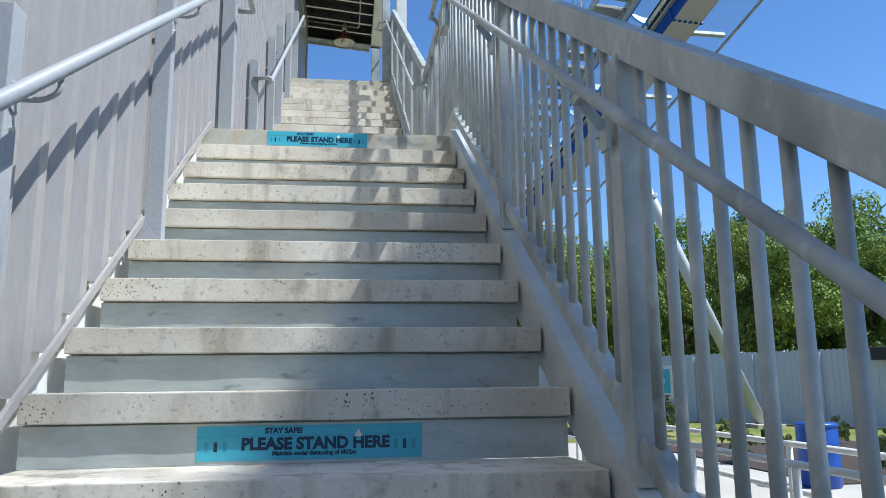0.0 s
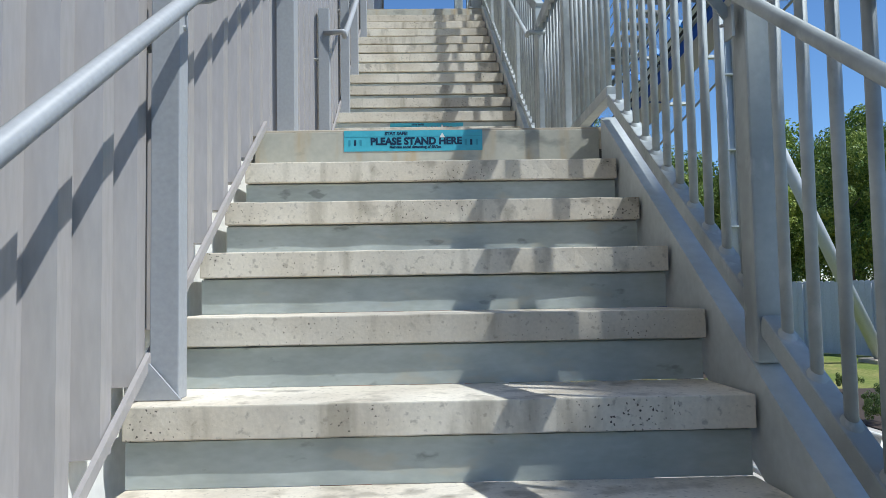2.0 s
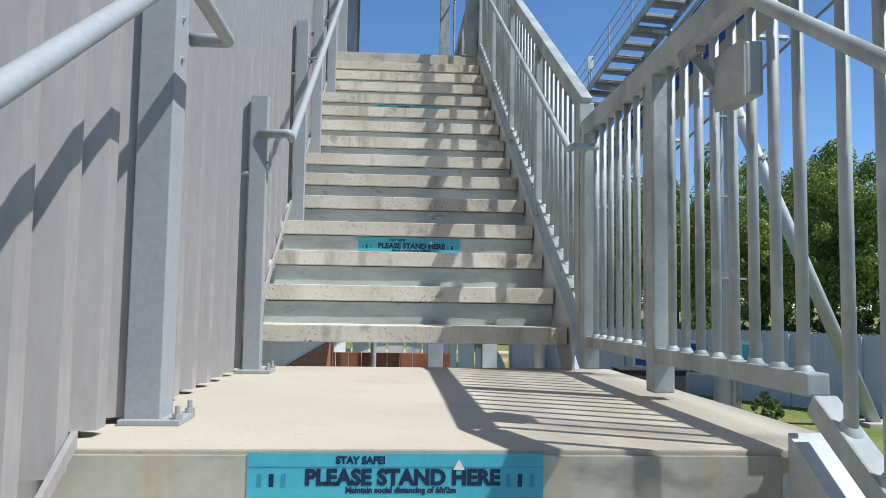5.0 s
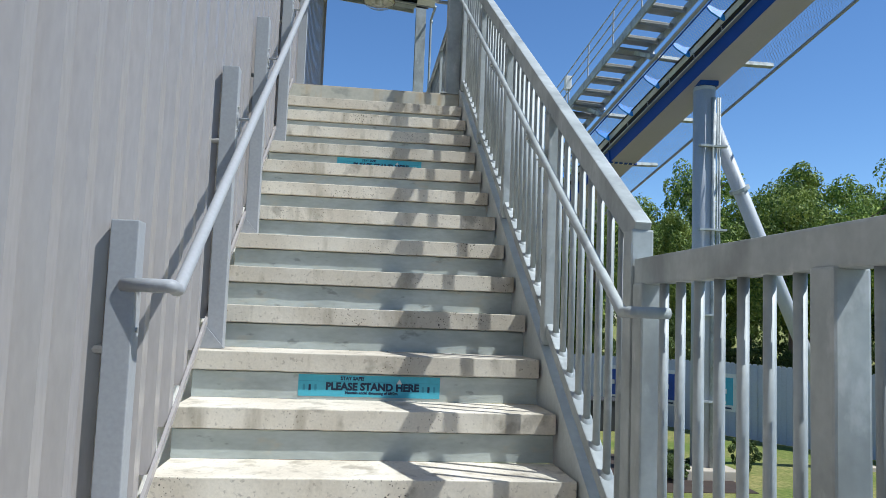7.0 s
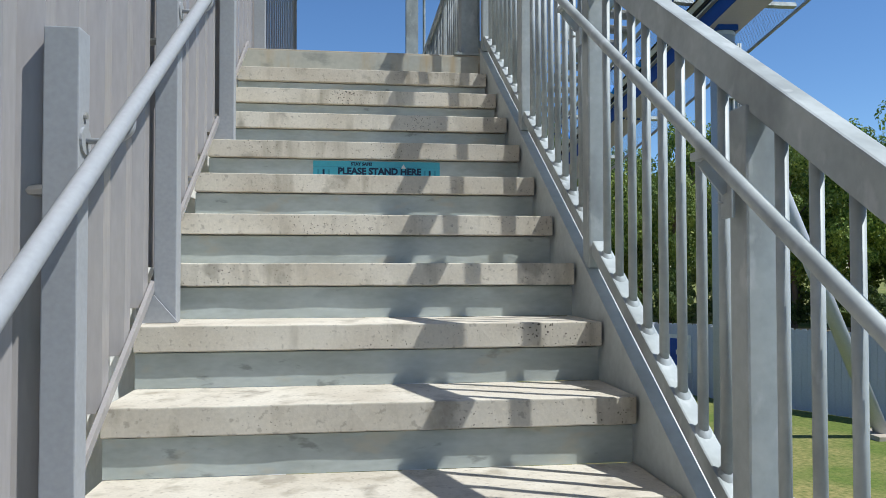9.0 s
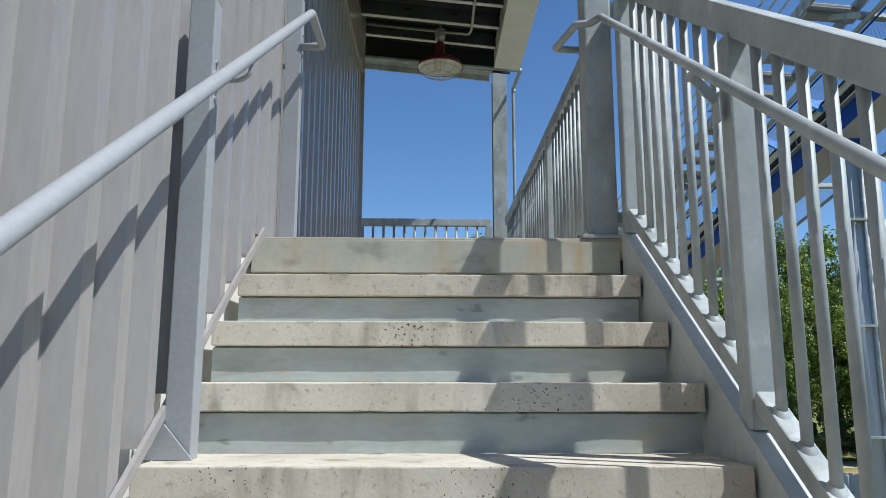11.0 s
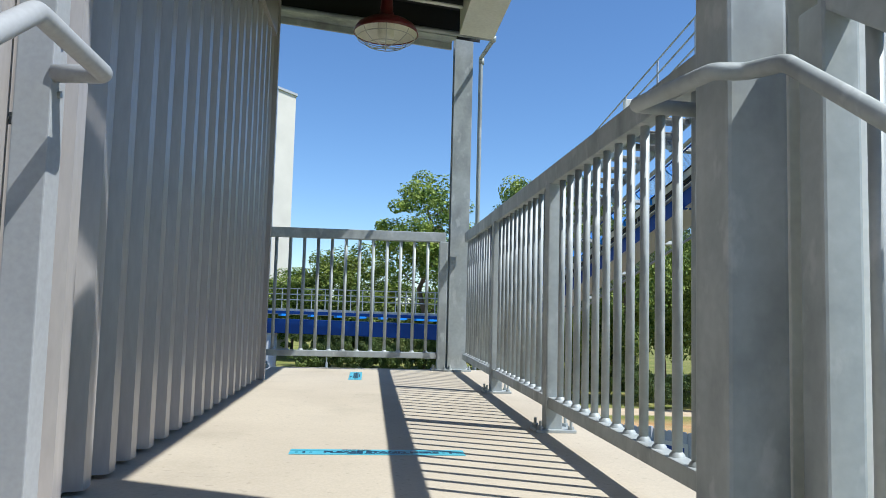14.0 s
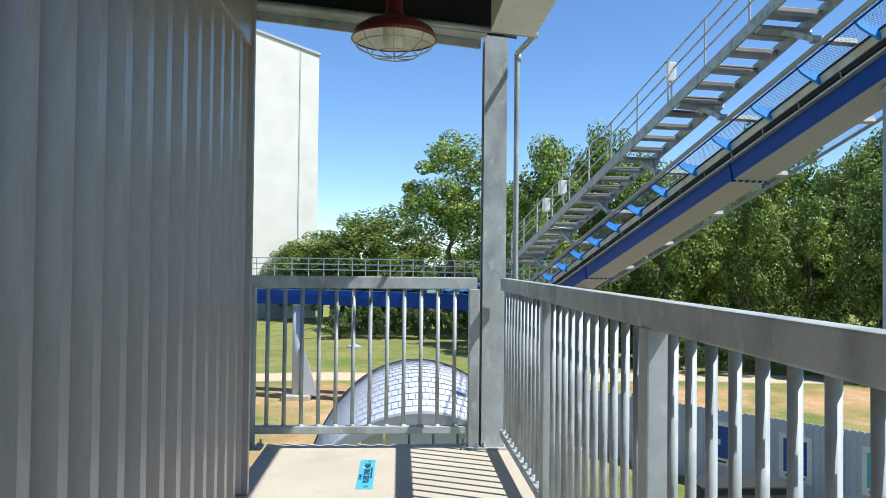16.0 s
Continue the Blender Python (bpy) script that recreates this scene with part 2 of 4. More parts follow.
def ground_material():
    """Mown grass with dry patches, a pale gravel track and bare orange soil beyond the fence."""
    m = bpy.data.materials.new("ground")
    m.use_nodes = True
    n, link = m.node_tree.nodes, m.node_tree.links.new
    bs = n["Principled BSDF"]
    bs.inputs["Roughness"].default_value = 0.95
    bs.inputs["Specular IOR Level"].default_value = 0.1
    geo, sep = n.new("ShaderNodeNewGeometry"), n.new("ShaderNodeSeparateXYZ")
    link(geo.outputs["Position"], sep.inputs[0])

    def noise_at(scale, detail=6.0):
        t = n.new("ShaderNodeTexNoise")
        t.inputs["Scale"].default_value, t.inputs["Detail"].default_value = scale, detail
        link(geo.outputs["Position"], t.inputs["Vector"])
        return t.outputs["Fac"]

    def calc(op, a, b):
        k = n.new("ShaderNodeMath")
        k.operation = op
        for i, v in enumerate((a, b)):
            if isinstance(v, (int, float)):
                k.inputs[i].default_value = v
            else:
                link(v, k.inputs[i])
        return k.outputs[0]

    def ramped(v, lo, hi):
        k = n.new("ShaderNodeMapRange")
        k.inputs["From Min"].default_value, k.inputs["From Max"].default_value = lo, hi
        link(v, k.inputs["Value"])
        return k.outputs[0]

    def mixed(f, a, b):
        k = n.new("ShaderNodeMix")
        k.data_type = "RGBA"
        link(f, k.inputs["Factor"])
        for s, v in (("A", a), ("B", b)):
            if isinstance(v, tuple):
                k.inputs[s].default_value = (*v, 1)
            else:
                link(v, k.inputs[s])
        return k.outputs["Result"]

    wob = calc("MULTIPLY", calc("SUBTRACT", noise_at(0.12), 0.5), 7.0)
    y = calc("ADD", sep.outputs["Y"], wob)
    grass = mixed(ramped(noise_at(0.5), 0.34, 0.60), (0.155, 0.195, 0.045), (0.33, 0.28, 0.11))
    grass = mixed(ramped(noise_at(9.0), 0.3, 0.8), grass, (0.085, 0.125, 0.03))
    soil = mixed(ramped(noise_at(0.8), 0.35, 0.7), (0.42, 0.24, 0.11), (0.52, 0.36, 0.20))
    soil = mixed(ramped(noise_at(6.0), 0.55, 0.75), soil, (0.20, 0.12, 0.06))
    bare = calc("MULTIPLY", ramped(y, 27.0, 33.0), ramped(y, 49.0, 46.0))
    patch = ramped(noise_at(0.22), 0.60, 0.40)
    color = mixed(calc("MULTIPLY", bare, patch), grass, soil)
    line = calc("ADD", sep.outputs["Y"], calc("MULTIPLY", calc("SUBTRACT", noise_at(0.05), 0.5), 5.0))
    track = calc("MULTIPLY", ramped(line, 49.3, 49.9), ramped(line, 53.2, 52.6))
    color = mixed(track, color, mixed(ramped(noise_at(2.0), 0.3, 0.7), (0.56, 0.46, 0.33), (0.48, 0.37, 0.25)))
    link(color, bs.inputs["Base Color"])
    relief = n.new("ShaderNodeBump")
    relief.inputs["Strength"].default_value, relief.inputs["Distance"].default_value = 0.6, 0.05
    link(noise_at(12.0), relief.inputs["Height"])
    link(relief.outputs["Normal"], bs.inputs["Normal"])
    return m


GROUND = ground_material()

# ---- building blocks ----
BASE = {}


def thing(name, at=(0, 0, 0), label="", category="", group="", kind=""):
    ob = tagged(new(name), label, category, group, kind)
    ob.location = at
    ob.empty_display_size = 0.2
    BASE[ob.name] = Vector(at)
    return ob


def mesh_of(bm, name, mat, smooth=False):
    bmesh.ops.recalc_face_normals(bm, faces=bm.faces)
    me = bpy.data.meshes.new(name)
    bm.to_mesh(me)
    bm.free()
    me.materials.append(mat)
    if smooth:
        for p in me.polygons:
            p.use_smooth = True
    return me


def part(name, bm, mat, parent, label="", smooth=False):
    """One mesh, built at its place in the world, under a thing or a part."""
    base = BASE[parent.name] if parent else Vector()
    bmesh.ops.translate(bm, verts=bm.verts, vec=-base)
    ob = new(name, mesh_of(bm, name, mat, smooth))
    if parent:
        ob.parent = parent
        BASE[ob.name] = base
    if label:
        ob["label"] = label
    return ob


def solid(name, bm, mat, label, category, group="", kind="", smooth=False):
    """A thing that is one mesh."""
    base = Vector((sum((v.co for v in bm.verts), Vector()) / len(bm.verts)).xy.to_3d())
    base.z = min(v.co.z for v in bm.verts)
    bmesh.ops.translate(bm, verts=bm.verts, vec=-base)
    ob = tagged(new(name, mesh_of(bm, name, mat, smooth)), label, category, group, kind)
    ob.location = base
    BASE[ob.name] = base
    return ob


def piece(name, me, parent, at, turn=None):
    ob = new(name, me)
    ob.parent = parent
    ob.matrix_basis = Matrix.Translation(Vector(at) - BASE[parent.name]) @ (turn or Matrix())
    BASE[ob.name] = BASE[parent.name]
    return ob


def box(lo, hi, bevel=0.0, bm=None, m=None):
    bm = bm or bmesh.new()
    lo, hi = Vector(lo), Vector(hi)
    made = bmesh.ops.create_cube(bm, size=1.0)["verts"]
    for v in made:
        v.co = Vector([(lo[i] + hi[i]) / 2 + v.co[i] * (hi[i] - lo[i]) for i in range(3)])
        if m:
            v.co = m @ v.co
    if bevel:
        edges = list({e for v in made for e in v.link_edges})
        bmesh.ops.bevel(bm, geom=edges, offset=bevel, segments=2, affect="EDGES", profile=0.6)
    return bm


def bar(a, b, w, h, bevel=0.0, bm=None, up=(0, 0, 1)):
    """A straight bar from a to b, w wide and h high about its axis."""
    a, b = Vector(a), Vector(b)
    way = (b - a).normalized()
    side = way.cross(Vector(up)).normalized()
    over = side.cross(way)
    m = Matrix((side, way, over)).transposed().to_4x4()
    m.translation = a
    return box((-w / 2, 0, -h / 2), (w / 2, (b - a).length, h / 2), bevel, bm, m)


def tube(points, radius, sides=12, bm=None, bend=0.0):
    """A round tube through points, mitred at the corners, or bent where bend is given."""
    bm = bm or bmesh.new()
    pts = [Vector(p) for p in points]
    if bend:
        out = [pts[0]]
        for i in range(1, len(pts) - 1):
            d0, d1 = (pts[i - 1] - pts[i]), (pts[i + 1] - pts[i])
            r = min(bend, d0.length * 0.45, d1.length * 0.45)
            p0, p2 = pts[i] + d0.normalized() * r, pts[i] + d1.normalized() * r
            for k in range(6):
                s = k / 5
                out.append(p0 * (1 - s) ** 2 + pts[i] * 2 * s * (1 - s) + p2 * s * s)
        pts = out + [pts[-1]]
    rings = []
    normal = None
    for i, p in enumerate(pts):
        d = ((pts[i + 1] - p).normalized() if i + 1 < len(pts) else Vector()) + ((p - pts[i - 1]).normalized() if i else Vector())
        d.normalize()
        if normal is None:
            normal = d.orthogonal().normalized()
        normal = (normal - d * normal.dot(d)).normalized()
        other = d.cross(normal)
        stretch = 1.0
        if 0 < i < len(pts) - 1:
            c = (pts[i + 1] - p).normalized().dot((p - pts[i - 1]).normalized())
            stretch = 1 / max(0.5, math.sqrt((1 + c) / 2))
        rings.append([bm.verts.new(p + (normal * math.cos(2 * math.pi * k / sides) + other * math.sin(2 * math.pi * k / sides)) * radius * (1 if stretch < 1.02 else stretch)) for k in range(sides)])
    for a, b in zip(rings, rings[1:]):
        for k in range(sides):
            bm.faces.new((a[k], a[(k + 1) % sides], b[(k + 1) % sides], b[k]))
    bm.faces.new(rings[0][::-1])
    bm.faces.new(rings[-1])
    return bm


def lathe(profile, sides=24, bm=None, at=(0, 0, 0)):
    """A turned shape from (radius, height) pairs."""
    bm = bm or bmesh.new()
    at = Vector(at)
    rings = [[bm.verts.new(at + Vector((r * math.cos(2 * math.pi * k / sides), r * math.sin(2 * math.pi * k / sides), z))) for k in range(sides)] for r, z in profile]
    for a, b in zip(rings, rings[1:]):
        for k in range(sides):
            bm.faces.new((a[k], a[(k + 1) % sides], b[(k + 1) % sides], b[k]))
    return bm


def prism(outline, depth, m=None, bm=None):
    """An outline in x and z, drawn out along y by depth."""
    bm = bm or bmesh.new()
    m = m or Matrix()
    a = [bm.verts.new(m @ Vector((x, 0, z))) for x, z in outline]
    b = [bm.verts.new(m @ Vector((x, depth, z))) for x, z in outline]
    bm.faces.new(a[::-1])
    bm.faces.new(b)
    for i in range(len(a)):
        j = (i + 1) % len(a)
        bm.faces.new((a[i], a[j], b[j], b[i]))
    return bm


# ---- the plan ----
RISE, GOING, WIDE = 0.183, 0.2794, 1.395
SLOPE = RISE / GOING
FLIGHT2 = 1.842          # the first nosing of the upper flight
TOP = 15 * RISE          # the upper landing
EDGE2 = FLIGHT2 + 14 * GOING
GROUND_Z = -3.02
RAIL_X = 1.445


def nose1(y):
    return SLOPE * y


def nose2(y):
    return RISE + SLOPE * (y - FLIGHT2)

# ---- ground ----
bm = bmesh.new()
bmesh.ops.create_grid(bm, x_segments=60, y_segments=60, size=600)
for v in bm.verts:
    far = max(0.0, (v.co - Vector((5, 20, 0))).length - 90)
    v.co.z = GROUND_Z + min(far, 300) * 0.012
part("ground", bm, GROUND, None).name = "ground"
tagged(bpy.data.objects["ground"], "mown grass with bare orange soil and a gravel track", "ground", kind="structure")
bm = box((-1, -9, GROUND_Z - 0.2), (9.2, 15.0, GROUND_Z + 0.004), 0.0)
tagged(part("pavement", bm, PAVING, None), "pale concrete paving at the foot of the stairs", "pavement", kind="structure")


# ---- the building beside the stairs ----
PITCH = 0.1825


def wall_foot(y):
    # every rib is cut level, so that the foot climbs in small steps just above the stringer
    up = (math.floor(y / PITCH + 1e-6) + 1) * PITCH
    if y < -0.02:
        return min(0.035, max(GROUND_Z, nose1(up) - 0.040))
    if y < FLIGHT2 - 0.12:
        return 0.015
    if y < EDGE2 - 0.02:
        return min(TOP + 0.035, nose2(up) - 0.036)
    return TOP + 0.012


WALL_END, WALL_TOP = 9.42, 7.4
bm = bmesh.new()
rows = []
y = -50 * PITCH
while y < WALL_END - 0.02:
    for dy, x in ((0.0004, 0.0), (0.089, 0.0), (0.110, 0.050), (0.162, 0.050), (0.1745, 0.0)):
        if y + dy < WALL_END:
            rows.append((y + dy, x))
    y += PITCH
rows.append((WALL_END, 0.0))
lower = [bm.verts.new((x - 0.036, yy, wall_foot(yy))) for yy, x in rows]
upper = [bm.verts.new((x - 0.036, yy, WALL_TOP)) for yy, x in rows]
back = [bm.verts.new((-0.040, yy, wall_foot(yy))) for yy, x in rows]
for i in range(len(rows) - 1):
    bm.faces.new((lower[i], lower[i + 1], upper[i + 1], upper[i]))
    bm.faces.new((back[i], back[i + 1], lower[i + 1], lower[i]))
wall = tagged(part("wall_west", bm, WALLPAINT, None), "warm grey ribbed metal wall of the building beside the stairs", "wall", kind="structure")
BASE[wall.name] = Vector()
solid_mod = wall.modifiers.new("thickness", "SOLIDIFY")
solid_mod.thickness, solid_mod.offset = 0.004, -1
bm = box((-7.0, -9.0, GROUND_Z), (-0.046, WALL_END - 0.03, WALL_TOP - 0.01))
tagged(part("wall_core", bm, FLASH, None), "white wall board behind the ribbed sheets", "wall", kind="structure")
bm = box((-0.045, WALL_END, TOP - 0.4), (0.045, WALL_END + 0.035, WALL_TOP + 0.02), 0.004)
box((-7.0, WALL_END - 0.028, GROUND_Z), (-0.046, WALL_END + 0.01, WALL_TOP), 0, bm)
tagged(part("trim_corner", bm, WALLPAINT, None), "grey folded metal corner trim", "trim", kind="structure")
bm = box((-7.1, -9.1, WALL_TOP - 0.008), (0.12, WALL_END + 0.1, WALL_TOP + 0.06), 0.01)
tagged(part("trim_eave", bm, WALLPAINT, None), "grey metal eave trim along the wall top", "trim", kind="structure")


bm = box((-0.03, 6.02, 4.97), (0.032, WALL_END + 0.03, 5.42), 0.004)
tagged(part("trim_ledger", bm, WALLPAINT, None), "grey flat flashing where the canopy meets the ribbed wall", "trim", kind="structure")


# ---- stairs ----
def tread_mesh(name):
    bm = box((0, 0, -0.075), (WIDE - 0.004, GOING + 0.024, 0), 0.0035)
    bmesh.ops.subdivide_edges(bm, edges=[e for e in bm.edges if e.calc_length() > 1.0], cuts=24)
    for v in bm.verts:
        if v.co.y < 0.02:
            v.co.y += 0.0022 * noise.noise((v.co.x * 9, v.co.z * 20, len(name)))
            v.co.z += 0.0020 * noise.noise((v.co.x * 11, 3.0, len(name)))
    return mesh_of(bm, name, CONCRETE)


TREADS = [tread_mesh("tread" + "_" * k) for k in range(3)]
riser = box((0.002, 0.022, 0.001), (WIDE - 0.006, 0.030, RISE - 0.0805))
# unseen backing strip added to keep daylight out of the gap under the nose
box((0.002, 0.040, RISE - 0.11), (WIDE - 0.006, 0.046, RISE - 0.0752), 0, riser)
RISER = mesh_of(riser, "riser", PLATE)


def flight(name, y0, z0, steps, label, low_end, high_end, line):
    """A flight of concrete treads on galvanised risers, between two steel stringers. y0, z0: the lowest nosing."""
    root = thing(name, (WIDE / 2, y0, z0 - RISE), label, "staircase")
    for j in range(steps):
        piece("tread", TREADS[(j * 7 + j // 3) % 3], root, (0.002, y0 + j * GOING, z0 + j * RISE))
        if j or name == "lower_stairs":
            piece("riser", RISER, root, (0.0, y0 + j * GOING, z0 + (j - 1) * RISE))
    for side in (0, 1):
        bm = bmesh.new()
        ends = []
        for y in (low_end, high_end):
            z = line(y)
            if side:
                x0, x1 = WIDE + 0.008, WIDE + 0.082
                prof = [(x0, z - 0.27), (x1, z - 0.27), (x1, z - 0.255), (x0 + 0.011, z - 0.255), (x0 + 0.011, z + 0.032), (x1, z + 0.032), (x1, z + 0.044), (x0, z + 0.044)]
            else:
                prof = [(0.016, z + 0.012), (0.028, z + 0.012), (0.028, z + 0.043), (0.016, z + 0.043)]
            ends.append([bm.verts.new((x, y, max(zz, GROUND_Z + 0.005))) for x, zz in prof])
        a, b = ends
        for i in range(len(a)):
            k = (i + 1) % len(a)
            bm.faces.new((a[i], a[k], b[k], b[i]))
        bm.faces.new(a[::-1])
        bm.faces.new(b)
        part("stringer", bm, CHANNELPLATE if side else WALLPAINT, root, "galvanised steel channel stringer" if side else "grey painted plate stringer")
    return root


flight("lower_stairs", -16 * GOING, -16 * RISE, 16, "lower flight of pitted concrete treads on galvanised steel", -4.62, -0.012, nose1)
flight("upper_stairs", FLIGHT2, RISE, 14, "upper flight of pitted concrete treads on galvanised steel", FLIGHT2 - 0.06, EDGE2 - 0.012, nose2)


def landing(name, y0, y1, z, right, label):
    root = thing(name, (0.7, y0, z), label, "landing")
    bm = box((-0.044, y0 + 0.002, z - 0.05), (right, y1, z), 0.004)
    part("slab", bm, SLAB, root, "pale concrete slab")
    bm = box((-0.022, y0 - 0.004, z - 0.137), (WIDE, y0 + 0.001, z - 0.011), 0.002)
    box((-0.022, y0 + 0.001, z - 0.137), (WIDE, y0 + 0.05, z - 0.131), 0, bm)
    part("edge_channel", bm, CHANNEL, root, "stained galvanised front channel")
    for x in (0.02, right - 0.09):
        part("beam", box((x, y0 + 0.3, z - 0.25), (x + 0.07, y1 - 0.06, z - 0.0515), 0.003), GALV, root)
    # plate added behind the gap, its near-black colour standing in for shade
    part("shade_backing", box((-0.03, y0 + 0.22, z - 0.34), (right - 0.1, y0 + 0.232, z - 0.0515)), SHADED, root)
    part("end_beam", box((0.1, y1 - 0.08, z - 0.11), (right - 0.1, y1 - 0.02, z - 0.0515), 0.003), GALV, root)
    return root


landing("middle_landing", 0.0, 1.885, 0.0, 1.60, "pale concrete landing between the two flights")
landing("upper_landing", EDGE2, 10.48, TOP, 1.61, "pale concrete landing at the stair head under a canopy")


# ---- guards ----
PICKET_R = 0.0126
POST = 0.068


def picket_mesh(length, slope):
    """A round picket with its weld bead on the bottom rail."""
    bm = tube([(0, 0, 0), (0, 0, length)], PICKET_R, 10)
    rise = 0.023 * math.sqrt(1 + slope * slope) - 0.006
    rings = []
    for r, h in ((PICKET_R + 0.0085, -0.002), (PICKET_R + 0.006, 0.005), (PICKET_R + 0.0002, 0.012)):
        rings.append([bm.verts.new((r * math.cos(k * math.pi / 5), r * math.sin(k * math.pi / 5), rise + h + slope * r * math.sin(k * math.pi / 5))) for k in range(10)])
    for a, b in zip(rings, rings[1:]):
        for k in range(10):
            bm.faces.new((a[k], a[(k + 1) % 10], b[(k + 1) % 10], b[k]))
    return mesh_of(bm, "picket", GALV, True)


def guard(name, along, zs, posts, label, feet, bays, x0=RAIL_X, axis="y", end_caps=(), low=0.115, thick=0.046):
    """A galvanised guard: zs(y) is the foot line; top rail 1.07 above, round pickets in bays (first, last, count) welded on a bottom rail."""
    a, b = along

    def at(s, z):
        return Vector((x0, s, z)) if axis == "y" else Vector((s, x0, z))

    root = thing(name, at((a + b) / 2, min(zs(a), zs(b))), label, "railing")
    top = 1.032
    sloping = abs(zs(b) - zs(a)) > 0.2
    extra = 0.033 if sloping else 0.0
    part("top_rail", bar(at(a, zs(a) + top + extra), at(b, zs(b) + top + extra), 0.052, 0.076, 0.006), GALV, root)
    stops = sorted({a, b, *[p for p in posts if a < p < b]})
    for i in range(len(stops) - 1):
        p, q = stops[i], stops[i + 1]
        p += POST / 2 - 0.004 if p in posts else 0
        q -= POST / 2 - 0.004 if q in posts else 0
        if q - p > 0.02:
            part("bottom_rail", bar(at(p, zs(p) + low), at(q, zs(q) + low), 0.050, thick, 0.005), GALV, root)
    for s in posts:
        zf = zs(s) + (0.03 if sloping else 0.0)
        reach = zs(s) + top + (0.03 if s in end_caps else (extra - 0.05 if sloping else -0.034))
        o = at(s, 0)
        bm = box((o.x - POST / 2, o.y - POST / 2, zf), (o.x + POST / 2, o.y + POST / 2, reach), 0.006)
        post = part("post", bm, GALV, root)
        if feet:
            part("base_plate", box((o.x - 0.075, o.y - 0.06, zf), (o.x + 0.085, o.y + 0.06, zf + 0.012), 0.002), GALV, post)
            for dx, dy in ((-0.058, -0.045), (-0.058, 0.045), (0.066, -0.045), (0.066, 0.045)):
                bm = lathe([(0.0, 0.036), (0.006, 0.036), (0.006, 0.014), (0.013, 0.014), (0.013, 0.002), (0.0, 0.002)], 8, None, (o.x + dx, o.y + dy, zf + 0.010))
                part("bolt", bm, GALV, post)
    me = picket_mesh(top + extra - low - 0.03, SLOPE if sloping else 0.0)
    for first, last, count in bays:
        for k in range(count):
            s = first + k * (last - first) / max(1, count - 1)
            piece("picket", me, root, at(s, zs(s) + low + 0.006))
    return root


guard("lower_stair_guard", (-4.5, -0.06), nose1, (-3.86, -2.602, -1.343), "galvanised steel stair guard with round pickets beside the lower flight", False, ((-0.154, -1.255, 11), (-1.450, -2.480, 10), (-2.690, -3.745, 11), (-3.965, -4.40, 5)), low=0.139)
guard("middle_landing_guard", (-0.05, 1.70), lambda y: 0.02, (0.816, 1.655), "galvanised steel guard with round pickets on the middle landing", False, ((0.00, 0.71, 8), (0.930, 1.545, 7)))
guard("upper_stair_guard", (1.715, 5.70), nose2, (1.738, 2.730, 3.728, 4.708, 5.725), "galvanised steel stair guard with round pickets beside the upper flight", False, ((1.872, 2.625, 8), (2.850, 3.610, 8), (3.872, 4.593, 8), (4.850, 5.610, 8)), end_caps=(1.738,), low=0.120)
guard("upper_landing_guard", (5.90, 10.28), lambda y: TOP, (7.55, 8.905), "galvanised steel guard with round pickets along the upper landing", True, ((5.99, 7.425, 14), (7.690, 8.815, 11), (9.03, 10.21, 12)), 1.435)
guard("end_guard", (-0.9, 1.27), lambda y: TOP, (-0.14, 1.253), "galvanised steel guard closing the end of the upper landing", True, ((-0.80, -0.25, 6), (-0.033, 1.131, 12)), 10.37, "x")

solid("drain_hole", tube([(1.446, 1.712, 1.176), (1.446, 1.7085, 1.176)], 0.007, 12), DARK, "small dark drain hole in the end of the sloping guard", "drain hole")


# ---- columns of the canopy ----
def column(name, lo, hi, label, wide_flange=False):
    root = thing(name, ((lo[0] + hi[0]) / 2, (lo[1] + hi[1]) / 2, lo[2]), label, "column")
    if wide_flange:
        t = 0.011
        bm = box(lo, (hi[0], lo[1] + t, hi[2]), 0.002)
        box((lo[0], hi[1] - t, lo[2]), hi, 0.002, bm)
        box(((lo[0] + hi[0]) / 2 - 0.004, lo[1] + t, lo[2]), ((lo[0] + hi[0]) / 2 + 0.004, hi[1] - t, hi[2]), 0, bm)
    else:
        bm = box(lo, hi, 0.008)
    shaft = part("shaft", bm, GALV, root)
    part("base_plate", box((lo[0] - 0.04, lo[1] - 0.03, lo[2]), (hi[0] + 0.04, hi[1] + 0.03, lo[2] + 0.014), 0.002), GALV, root)
    for x in (lo[0] - 0.022, hi[0] + 0.022):
        for y in (lo[1] - 0.008, hi[1] + 0.008):
            part("bolt", lathe([(0.0, 0.03), (0.006, 0.03), (0.006, 0.012), (0.012, 0.012), (0.012, 0.0)], 8, None, (x, y, lo[2] + 0.013)), GALV, root)
    return root


column("canopy_column", (1.292, 5.775, TOP), (1.402, 5.905, 5.42), "galvanised square column at the stair head")
column("canopy_column", (1.300, 10.33, TOP), (1.446, 10.47, 5.44), "galvanised steel column at the end of the landing", True)
bm = box((1.495, 5.80, GROUND_Z), (1.64, 5.815, 5.42), 0.002)
box((1.495, 5.93, GROUND_Z), (1.64, 5.945, 5.42), 0.002, bm)
box((1.562, 5.815, GROUND_Z), (1.573, 5.93, 5.42), 0, bm)
solid("support_column", bm, PALEZINC, "pale steel column standing outside the guard", "column")

# ---- canopy ----
def sloped(bm):
    """The canopy falls a little from the wall to its outer edge."""
    for v in bm.verts:
        v.co.z += -0.12 + 0.10 * (1.3 - v.co.x)
    return bm


